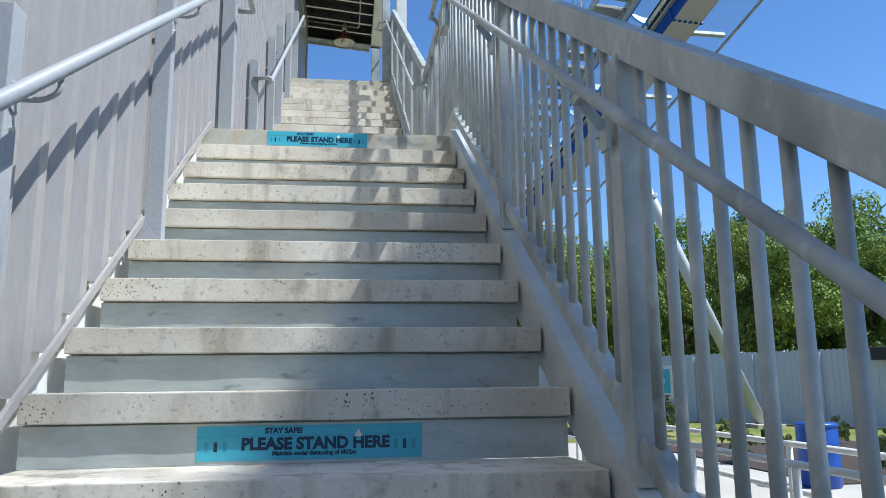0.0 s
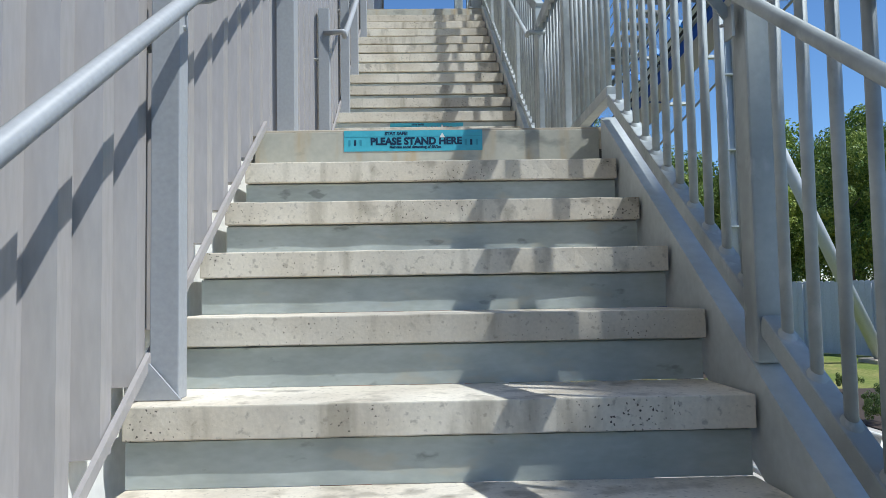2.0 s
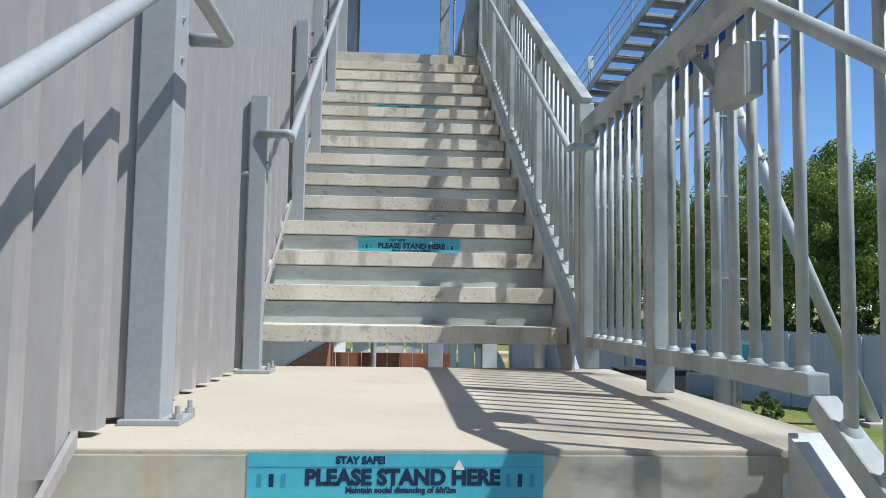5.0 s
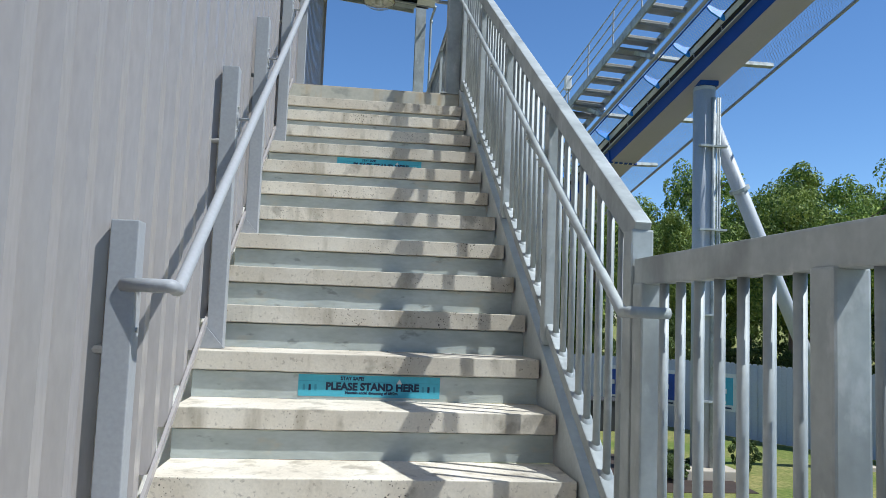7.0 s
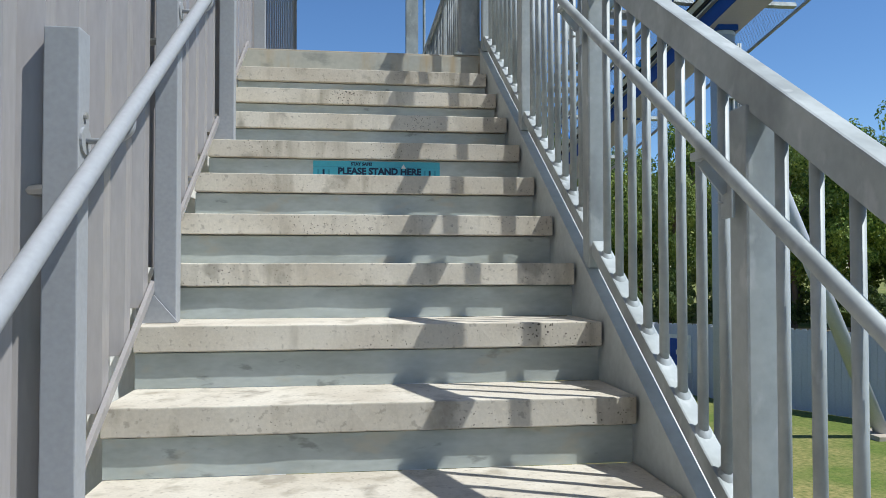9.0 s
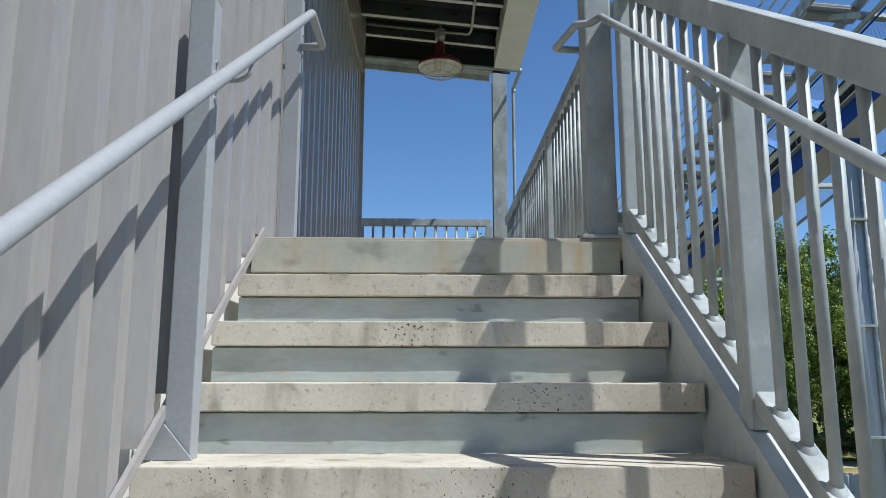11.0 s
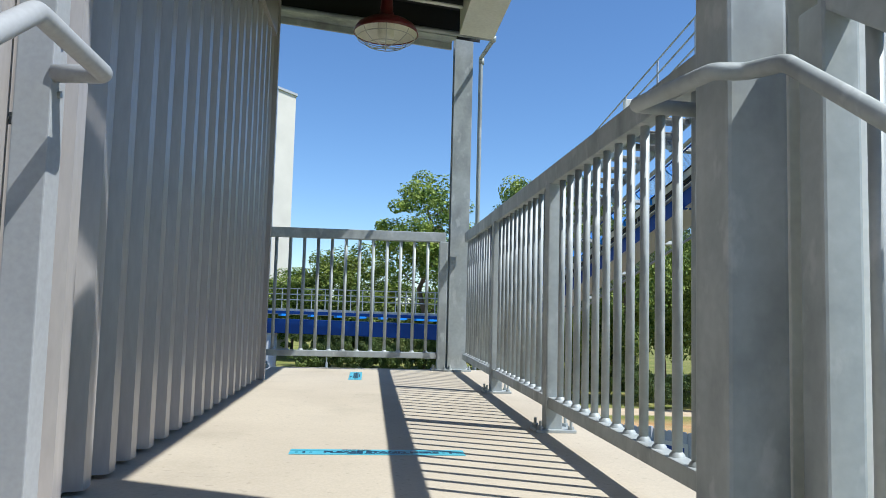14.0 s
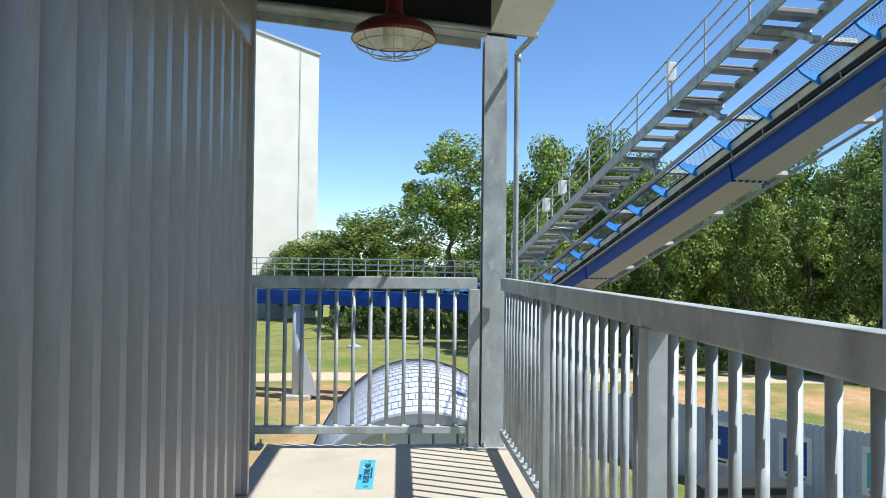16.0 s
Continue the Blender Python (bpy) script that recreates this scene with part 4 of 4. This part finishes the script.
def net(r0, n0, r1, n1, pitch, wire):
    """Diamond mesh in a sloping strip beside the track."""
    bm = bmesh.new()
    s = HIGH
    width = r1 - r0
    while s < LOW:
        for (a, na), (b, nb) in (((r0, n0), (r1, n1)), ((r1, n1), (r0, n0))):
            p, q = lift(s, a, na), lift(s + width, b, nb)
            d = N * wire
            e = U.cross(N) * wire
            for w in (e, d):
                bm.faces.new([bm.verts.new(p - w), bm.verts.new(p + w), bm.verts.new(q + w), bm.verts.new(q - w)])
        s += pitch
    return bm


part("safety_net", net(0.72, 0.02, 2.93, 0.26, 0.10, 0.0026), STEEL, root, "fine grey diamond safety net")
part("safety_net", net(-0.91, 0.10, -0.06, 0.03, 0.085, 0.0034), STEEL, root, "fine grey diamond safety net")
for r in (-1.50, -0.42):
    part("walk_stringer", run(r, 1.03, 0.05, 0.25, bevel=0.004), GALV, root)
STEP = mesh_of(box((-0.505, -0.25, -0.13), (0.505, -0.22, 0.0), 0, box((-0.51, -0.25, -0.03), (0.51, 0.33, 0.03), 0.004)), "walk_step", STEEL)
face = Matrix.Rotation(math.atan2(RT.y, RT.x), 4, "Z")
s = HIGH + 0.3
while s < LOW:
    piece("walk_step", STEP, root, lift(s, -0.96, 1.07), face)
    s += 0.70
for h in (0.36, 0.70, 1.04):
    part("walk_rail", tube([lift(HIGH, -1.53, 1.12) + Vector((0, 0, h)), lift(LOW, -1.53, 1.12) + Vector((0, 0, h))], 0.021, 8), GALV, root)
for k in range(38):
    s = HIGH + 0.9 + k * 1.68
    if s < LOW:
        p = lift(s, -1.53, 1.05)
        part("rail_stanchion", tube([p, p + Vector((0, 0, 1.12))], 0.026, 8), COLUMN, root)
for s, w in ((3.4, 0.16), (10.9, 0.40), (12.55, 0.42)):
    p = lift(s, -1.55, 1.12)
    box_part = part("control_box", box((p.x - 0.12, p.y - w / 2, p.z + 0.40), (p.x + 0.09, p.y + w / 2, p.z + 0.86), 0.02), ENAMEL, root)
    part("cable", tube([p + Vector((0.02, 0, 0.42)), p + Vector((0.05, 0.15, 0.1)), p + Vector((0.30, 0.35, -0.12)), p + Vector((1.1, 0.4, -0.2))], 0.03, 8, None, 0.12), COLUMN, box_part, smooth=True)


def support(x, y, top, label, strut_to=None, pipes=True):
    root = thing("coaster_column", (x, y, GROUND_Z), label, "column", "coaster columns")
    part("shaft", tube([(x, y, GROUND_Z + 0.25), (x, y, top)], 0.285, 28), COLUMN, root, smooth=True)
    part("footing", box((x - 0.7, y - 0.7, GROUND_Z - 0.1), (x + 0.7, y + 0.7, GROUND_Z + 0.25), 0.03), SLAB, root)
    part("cap", lathe([(0.265, -0.02), (0.30, -0.02), (0.30, 0.04), (0.28, 0.04), (0.28, 0.09), (0.0, 0.09)], 28, None, (x, y, top)), COLUMN, root)
    part("saddle", box((x - 0.26, y - 0.3, top + 0.08), (x + 0.26, y + 0.3, top + 0.22), 0.02), BLUE, root)
    if pipes:
        for dx, r in ((0.12, 0.06), (0.23, 0.022), (0.29, 0.03)):
            part("conduit", tube([(x + dx, y - 0.30, GROUND_Z + 0.2), (x + dx, y - 0.30, top - 0.25)], r, 10), GALV, root, smooth=True)
        for z in (top - 1.6, top - 3.8, top - 6.0, top - 8.2):
            if z > GROUND_Z:
                part("pipe_clamp", box((x - 0.30, y - 0.44, z), (x + 0.44, y - 0.30, z + 0.05), 0), GALV, root)
    if strut_to:
        a, b = Vector((x + 0.05, y, top - 0.45)), Vector(strut_to)
        part("strut", tube([a, b], 0.19, 24), COLUMN, root, "pale raking tube strut", True)
        mid = a.lerp(b, 0.22)
        d = (b - a).normalized()
        part("strut_flange", tube([mid - d * 0.05, mid + d * 0.05], 0.27, 24), GALV, root)
        part("strut_foot", box((b.x - 0.5, b.y - 0.5, GROUND_Z - 0.05), (b.x + 0.5, b.y + 0.5, GROUND_Z + 0.12), 0.02), SLAB, root)
    return root


support(9.60, 18.32, 7.06, "pale tubular coaster column with a raking strut and conduits", (14.6, 19.5, GROUND_Z))
c = lift(14.3, 0.28)
support(c.x, c.y, c.z - 1.06, "pale tubular coaster column under the lift", None, False)


# ---- level coaster track behind ----
def bend(s):
    """The level track: from beyond the building, curving into the foot of the lift."""
    foot = lift(LOW, 0.28, -0.44)
    pts = [Vector((-30, 50.0, 2.3)), Vector((-16, 46.5, 2.25)), Vector((-4.2, 44.0, 2.25)), Vector((2.6, 42.0, 2.20)), Vector((5.6, 39.7, 2.2)), Vector((foot.x, foot.y, foot.z))]
    n = len(pts) - 1
    i = min(int(s * n), n - 1)
    f = s * n - i
    p0, p1, p2, p3 = pts[max(i - 1, 0)], pts[i], pts[i + 1], pts[min(i + 2, n)]
    return 0.5 * ((2 * p1) + (p2 - p0) * f + (2 * p0 - 5 * p1 + 4 * p2 - p3) * f * f + (3 * p1 - p0 - 3 * p2 + p3) * f ** 3)


def sweep(off, up, w, h, bm=None):
    bm = bm or bmesh.new()
    last = None
    for k in range(61):
        p, q = bend(k / 60), bend(min(1, k / 60 + 0.01)) if k < 60 else bend(1)
        d = (q - p) if k < 60 else (p - bend(0.985))
        d.z = 0
        side = Vector((d.y, -d.x, 0)).normalized()
        c = p + side * off + Vector((0, 0, up))
        ring = [bm.verts.new(c + side * a * w / 2 + Vector((0, 0, b * h / 2))) for a, b in ((-1, -1), (1, -1), (1, 1), (-1, 1))]
        if last:
            for i in range(4):
                bm.faces.new((last[i], last[(i + 1) % 4], ring[(i + 1) % 4], ring[i]))
        else:
            bm.faces.new(ring[::-1])
        last = ring
    bm.faces.new(last)
    return bm


root = thing("coaster_track", (-4, 44, 2.2), "level blue coaster track with a railed service walkway", "roller coaster")
part("spine", sweep(0, -0.10, 0.8, 0.72), BLUE, root, "deep blue box spine")
for o in (-0.55, 0.55):
    part("track_rail", sweep(o, 0.60, 0.14, 0.14), BLUE, root)
part("walkway", sweep(-1.6, 0.72, 0.9, 0.12), GALV, root)
part("walk_edge", sweep(-1.15, 0.60, 0.06, 0.25), GALV, root)
for h in (0.55, 0.85, 1.15):
    part("walk_rail", sweep(-2.0, 0.72 + h, 0.05, 0.05), GALV, root)
for k in range(0, 56):
    p, q = bend(k / 56), bend(k / 56 + 0.01)
    d = q - p
    side = Vector((d.y, -d.x, 0)).normalized()
    c = p - side * 2.0
    part("rail_stanchion", tube([c + Vector((0, 0, 0.75)), c + Vector((0, 0, 1.9))], 0.028, 6), GALV, root)
    if k % 2:
        a = p + Vector((0, 0, 0.52))
        part("cross_tie", bar(a - side * 0.6, a + side * 0.6, 0.12, 0.2), BRIGHTBLUE, root)
support(-4.3, 44.0, 1.70, "pale tubular coaster column with a bent side plate", None, False)
support(-18.0, 47.0, 1.70, "pale tubular coaster column far along the track", None, False)
bm = bmesh.new()
a = [bm.verts.new(p) for p in ((-4.05, 43.6, -0.2), (-3.2, 43.6, GROUND_Z + 0.25), (-4.05, 43.6, GROUND_Z + 0.25))]
bm.faces.new(a)
geo = bmesh.ops.extrude_face_region(bm, geom=bm.faces[:])
bmesh.ops.translate(bm, verts=[v for v in geo["geom"] if isinstance(v, bmesh.types.BMVert)], vec=(0, 0.1, 0))
part("side_plate", bm, COLUMN, bpy.data.objects["coaster_column.002"], "triangular stiffener plate")

# ---- white building ----
def leaning(bm):
    for v in bm.verts:
        v.co.x -= (v.co.y - 100) * 0.35
        v.co.y += 0.5 * (v.co.x + 9.6)
    return bm


root = thing("white_building", (-20, 100, GROUND_Z), "tall plain white metal-clad building with a sloping roof edge", "building")
gz = GROUND_Z
m = Matrix.Translation((0, 100, 0))
bm = leaning(prism([(-38.8, gz), (-9.6, gz), (-9.6, 30.1), (-38.8, 37.0)], 40, m))
part("wall", bm, WHITE, root)
part("roof_edge", leaning(prism([(-39.0, 36.9), (-9.45, 29.95), (-9.45, 30.25), (-39.0, 37.2)], 40.4, Matrix.Translation((0, 99.8, 0)))), COLUMN, root)
part("seam", leaning(box((-11.85, 99.93, gz), (-11.72, 100.0, 30.6))), COLUMN, root)
part("door", leaning(box((-16.2, 99.9, gz), (-13.4, 100.0, gz + 5.0), 0.02)), STEEL, root, "grey roller door")

# ---- silver shell roof ----
root = thing("shell_roof", (1.6, 27, GROUND_Z), "barrel shaped roof clad in silver shingles", "roof")
CX, HALF, FRONT = 1.40, 3.3, 23.9


def arch_at(a, y, inset):
    """A point of the shell: an arch that swells behind its front edge and sinks again towards the back."""
    f = (y - FRONT) / 3.0
    crest = 0.27 + (0.80 * math.sin(min(f, 1.0) * math.pi / 2) if f < 1 else 0.80 - 0.16 * (f - 1) - 0.10 * (f - 1) ** 2)
    high = crest - GROUND_Z - inset
    return Vector((CX + (HALF - inset) * math.cos(a), y, GROUND_Z + high * math.sin(a)))


shell = bmesh.new()
for i in range(34):
    for j in range(60):
        a0, a1 = math.pi * (j + 0.03) / 60 + (i % 2) * math.pi / 120, math.pi * (j + 0.95) / 60 + (i % 2) * math.pi / 120
        if a1 > math.pi:
            continue
        y0, y1 = FRONT + i * 0.28, FRONT + (i + 0.96) * 0.28
        shell.faces.new([shell.verts.new(arch_at(a, yy, d)) for a, yy, d in ((a0, y0, -0.016), (a1, y0, -0.016), (a1, y1, -0.003), (a0, y1, -0.003))])
bmesh.ops.recalc_face_normals(shell, faces=shell.faces)
ob = part("shingle", shell, FOIL, root, "overlapping silver shingles")
ob["kind"] = "stuff"
under = bmesh.new()
for i in range(20):
    for k in range(48):
        under.faces.new([under.verts.new(arch_at(math.pi * kk / 48, FRONT + ii * 0.48, 0.01)) for ii, kk in ((i, k), (i, k + 1), (i + 1, k + 1), (i + 1, k))])
bmesh.ops.remove_doubles(under, verts=under.verts, dist=0.0005)
part("lining", under, FOIL, root)
rim = bmesh.new()
prev = None
for k in range(49):
    a = math.pi * k / 48
    ring = [rim.verts.new(arch_at(a, yy, d)) for d, yy in ((-0.02, FRONT - 0.06), (-0.02, FRONT + 0.04), (0.26, FRONT + 0.04), (0.26, FRONT - 0.06))]
    if prev:
        for i in range(4):
            rim.faces.new((prev[i], prev[(i + 1) % 4], ring[(i + 1) % 4], ring[i]))
    prev = ring
part("arch", rim, STEEL, root, "grey arch edge under the shingles")
for k in range(9):
    x = CX - 2.7 + k * 0.6
    top = arch_at(math.acos(max(-1, min(1, (x + 0.27 - CX) / (HALF - 0.3)))), FRONT, 0.3).z
    part("panel", box((x, FRONT + 0.25, GROUND_Z), (x + 0.54, FRONT + 0.34, top), 0.01), WHITE, root)
root = thing("pole_lamp", (-1.0, 36, GROUND_Z), "slim silver pole with a small disc lamp", "lamp")
part("pole", tube([(-1.0, 36, GROUND_Z), (-1.0, 36, 0.9)], 0.05, 10), GALV, root)
part("disc", lathe([(0, 0.35), (0.03, 0.3), (0.04, 0.1), (0.3, 0.0), (0.3, -0.05), (0.1, -0.1), (0, -0.1)], 20, None, (-1.0, 36, 0.55)), GALV, root)
part("spike", tube([(-1.0, 36, 0.85), (-1.0, 36, 1.45)], 0.02, 6), GALV, root)

# ---- things at the foot of the stairs ----
for x, y in ((7.78, 6.37),):
    root = thing("barrel", (x, y, GROUND_Z), "blue plastic barrel standing on the paving", "barrel")
    part("body", lathe([(0.0, 0.0), (0.27, 0.0), (0.29, 0.04), (0.29, 0.28), (0.30, 0.30), (0.29, 0.32), (0.29, 0.60), (0.30, 0.62), (0.29, 0.64), (0.29, 0.86), (0.26, 0.9), (0.0, 0.9)], 28, None, (x, y, GROUND_Z + 0.005)), BARREL, root, smooth=True)
    part("lid", lathe([(0.0, 0.93), (0.1, 0.93), (0.28, 0.92), (0.30, 0.90), (0.30, 0.86), (0.291, 0.86)], 28, None, (x, y, GROUND_Z + 0.005)), BARREL, root, smooth=True)


def pipe_fence(pts, label, z0=GROUND_Z, h=1.02):
    root = thing("pipe_railing", pts[0], label, "railing", "white pipe railings")
    for hh in (h, h * 0.62, h * 0.26):
        part("rail", tube([(x, y, z + hh) for x, y, z in pts], 0.027, 10), ENAMEL, root, smooth=True)
    for (xa, ya, za), (xb, yb, zb) in zip(pts, pts[1:]):
        n = max(1, int((Vector((xb, yb, zb)) - Vector((xa, ya, za))).length / 1.5))
        for k in range(n + 1):
            f = k / n
            p = Vector((xa, ya, za)).lerp(Vector((xb, yb, zb)), f)
            part("stanchion", tube([p, p + Vector((0, 0, h))], 0.027, 10), ENAMEL, root, smooth=True)


pipe_fence([(4.60, -2.5, GROUND_Z), (4.65, 6.5, GROUND_Z), (4.7, 11.5, GROUND_Z)], "white pipe railing along the ramp")
pipe_fence([(3.72, -2.5, GROUND_Z), (3.75, 5.0, GROUND_Z)], "white pipe railing along the ramp")
bm = box((3.4, -2.5, GROUND_Z), (5.0, 11.8, GROUND_Z + 0.06), 0.02)
solid("ramp", bm, PAVING, "low pale concrete ramp between pipe railings", "ramp")

# boards under the stairs
root = thing("board_wall", (0.7, 6.9, GROUND_Z), "red-brown wooden board wall under the upper landing", "wooden wall")
BOARD2 = mesh_of(box((0, 0, 0), (0.138, 0.025, 2.75), 0.004), "board", WOOD)
for k in range(-4, 9):
    piece("board", BOARD2, root, (0.0 + k * 0.142, 6.9, GROUND_Z + 0.003))
SIDE = mesh_of(box((0, 0, 0), (0.022, 0.138, 2.9), 0.004), "board", WOOD)
for k in range(34):
    piece("board", SIDE, root, (-0.044, 1.96 + k * 0.142, GROUND_Z + 0.003))
for z in (-1.05, -0.55):
    part("batten", box((-0.5, 6.84, z), (1.27, 6.899, z + 0.09), 0.004), WOOD, root)
solid("support_post", tube([(0.42, 6.7, GROUND_Z), (0.42, 6.7, TOP - 0.26)], 0.03, 12), GALV, "slim galvanised pipe post under the landing", "post")
bm = box((1.0, 6.55, GROUND_Z), (1.16, 6.7, TOP - 0.251), 0.004)
solid("support_post", bm, COLUMN, "pale square steel post under the landing", "post")
for y in (0.25, 1.6):
    solid("landing_leg", box((1.44, y, GROUND_Z), (1.56, y + 0.12, -0.251), 0.004), GALV, "galvanised square leg under the middle landing", "post", "landing legs")


# ---- trees ----
def crown_mesh(seed, clumps, leaves, leaf, spread, name, mat, squash=1.0, solid_core=True):
    rng = random.Random(seed)
    verts, faces = [], []

    def leaf_at(p, out):
        d = Vector((rng.gauss(0, 1), rng.gauss(0, 1), rng.gauss(0, 1))).normalized()
        n = (out * 1.25 + d + Vector((0, 0, 0.35))).normalized()
        a = n.orthogonal().normalized()
        a = Matrix.Rotation(rng.uniform(0, 6.28), 3, n) @ a
        b = n.cross(a)
        w = leaf * rng.uniform(0.6, 1.3)
        i = len(verts)
        verts.extend([p - a * w, p + b * w * 0.55 + n * w * 0.15, p + a * w, p - b * w * 0.55 + n * w * 0.15])
        faces.append((i, i + 1, i + 2, i + 3))

    for k in range(clumps):
        # clump centres fill a lumpy egg
        while True:
            c = Vector((rng.uniform(-1, 1), rng.uniform(-1, 1), rng.uniform(-1, 1)))
            if c.length < 0.9 and (c.length > 0.35 or rng.random() < 0.4):
                break
        shape = 1.0 - 0.35 * max(0, c.z) ** 1.5
        c = Vector((c.x * spread * shape, c.y * spread * shape, c.z * squash * (1 - 0.3 * (c.xy.length))))
        r = rng.uniform(0.09, 0.24) * (spread + squash) * 0.5
        for _ in range(leaves):
            d = Vector((rng.gauss(0, 1), rng.gauss(0, 1), rng.gauss(0, 0.75))).normalized()
            p = c + d * r * rng.uniform(0.6, 1.0) ** 0.5
            leaf_at(p, d)
    me = bpy.data.meshes.new(name)
    me.from_pydata([tuple(v) for v in verts], [], faces)
    me.materials.append(mat)
    return me


def trunk_mesh(seed, height, radius):
    rng = random.Random(seed)
    bm = bmesh.new()
    pts = [Vector((rng.uniform(-0.012, 0.012) * i, rng.uniform(-0.012, 0.012) * i, height * i / 6)) for i in range(7)]
    last = None
    for i, p in enumerate(pts):
        r = radius * (1.15 - i / 6) + 0.004
        ring = [bm.verts.new(p + Vector((r * math.cos(a * math.pi / 4), r * math.sin(a * math.pi / 4), 0))) for a in range(8)]
        if last:
            for k in range(8):
                bm.faces.new((last[k], last[(k + 1) % 8], ring[(k + 1) % 8], ring[k]))
        last = ring
    for k in range(9):
        z = height * rng.uniform(0.35, 0.95)
        a = rng.uniform(0, 6.28)
        root_p = pts[min(5, int(z / height * 6))].copy()
        root_p.z = z
        tip = root_p + Vector((math.cos(a), math.sin(a), rng.uniform(0.5, 1.1))) * height * rng.uniform(0.08, 0.17)
        tube([root_p, root_p.lerp(tip, 0.5) + Vector((0, 0, -0.015)), tip], radius * 0.22, 6, bm)
    return mesh_of(bm, "trunk", BARK)


CROWNS = [crown_mesh(11 + k, 84, 230, 0.031, 0.95, "crown", LEAF, 1.6) for k in range(5)]
TRUNKS = [trunk_mesh(5 + k, 1.0, 0.016) for k in range(3)]


def tree(x, y, height, wide, k, label, low=0.12, z=GROUND_Z):
    root = thing("tree", (x, y, z), label, "tree", "trees round the site")
    t = piece("trunk", TRUNKS[k % 3], root, (x, y, z))
    t.scale = (height * 0.8,) * 3
    half = height * (1 - low) / 2
    c = piece("crown", CROWNS[k % 5], root, (x, y, z + height * low + half))
    c.scale = (wide / 2, wide / 2, half / 1.55)
    c.rotation_euler = (0, 0, k * 1.7)
    c.location = Vector((0, 0, height * low + half))
    return root


TALL = "tall leafy broadleaf tree in full summer green"
rng = random.Random(3)
k = 0
# the wood behind the fence: three staggered rows
for row, (dist, hmin, hmax) in enumerate(((62, 9, 16), (70, 12, 19.5), (80, 14, 21.5))):
    for a in np.arange(10.0, 88.0, 3.6 if row else 4.2):
        ang = radians(a + rng.uniform(-0.8, 0.8))
        d = dist * rng.uniform(0.95, 1.05) * (1 - 0.25 * (a > 50) * (a - 50) / 38)
        x, y = 1.0 + d * math.sin(ang), 0.0 + d * math.cos(ang)
        h = rng.uniform(hmin, hmax)
        tree(x, y, h, h * rng.uniform(0.42, 0.62), k, TALL, 0.06)
        k += 1
tree(6.0, 78.0, 20.4, 11.4, 0, "tall open-crowned tree standing alone behind the track", 0.30)
tree(12.6, 70.0, 9.0, 6.0, 1, TALL, 0.1)
tree(17.8, 66.0, 20.3, 7.5, 2, TALL, 0.15)
tree(41.0, 65.0, 20.2, 10.0, 3, TALL, 0.1)
tree(54.0, 66.0, 19.6, 8.0, 4, TALL, 0.1)
for x, y, h in ((-8.5, 96, 11.5), (-4.6, 94, 13.0), (-1.0, 92, 14.0), (2.2, 95, 12.0), (10.5, 93, 11.5), (-11.5, 97, 10)):
    tree(x, y, h, h * 0.95, k, "round leafy tree at the edge of the field", 0.05)
    k += 1

SHRUBS = [crown_mesh(71 + k, 40, 170, 0.038, 1.0, "foliage", BUSH, 0.8) for k in range(3)]


def shrub(x, y, w, h, k, label, z=GROUND_Z):
    root = thing("shrub", (x, y, z), label, "shrub", "shrubs")
    c = piece("foliage", SHRUBS[k % 3], root, (x, y, z + h * 0.5))
    c.scale = (w / 2, w / 2, h * 0.62)
    c.rotation_euler = (0, 0, k)
    return root


for i, a in enumerate(np.arange(-4.0, 80.0, 1.9)):
    ang = radians(a + rng.uniform(-0.5, 0.5))
    d = (58 if a > 14 else 84) * rng.uniform(0.97, 1.03) * (1 - 0.25 * (a > 50) * (a - 50) / 38)
    shrub(1.0 + d * math.sin(ang), d * math.cos(ang), rng.uniform(3.2, 5.0) * (1.3 if a < 14 else 1), rng.uniform(2.6, 4.6) * (1.5 if a < 14 else 1), i, "dense green shrub along the wood edge")
for i, (x, y, w) in enumerate(((10.9, 18.6, 1.0), (8.3, 9.5, 0.7), (9.6, 10.6, 0.8), (10.3, 8.2, 0.7), (12.6, 12.8, 0.7), (9.8, 13.0, 0.6))):
    shrub(x, y, w, 0.7 if i else 1.1, i, "small flowering shrub planted in mulch")
for i in range(12):
    shrub(-5.0 + i * 1.25, 74.5 + rng.uniform(-0.8, 0.8), rng.uniform(2.6, 4.0), rng.uniform(2.6, 4.4), i, "dense green shrub in a hedge beyond the track")
for i in range(12):
    shrub(rng.uniform(7.6, 9.6), rng.uniform(16.8, 20.6), rng.uniform(0.6, 1.2), rng.uniform(0.4, 0.9), i, "low leafy shrub planted in mulch round the coaster column")
bm = box((7.2, 16.4, GROUND_Z - 0.1), (10.1, 21.0, GROUND_Z + 0.02), 0.02)
tagged(part("planting_bed", bm, SOIL, None), "dark mulch planting bed round the coaster column", "planting bed", kind="structure")
bm = box((8.0, 6.5, GROUND_Z - 0.1), (13.5, 13.8, GROUND_Z + 0.03), 0.02)
tagged(part("planting_bed", bm, SOIL, None), "dark mulch planting bed beside the paving", "planting bed", kind="structure")
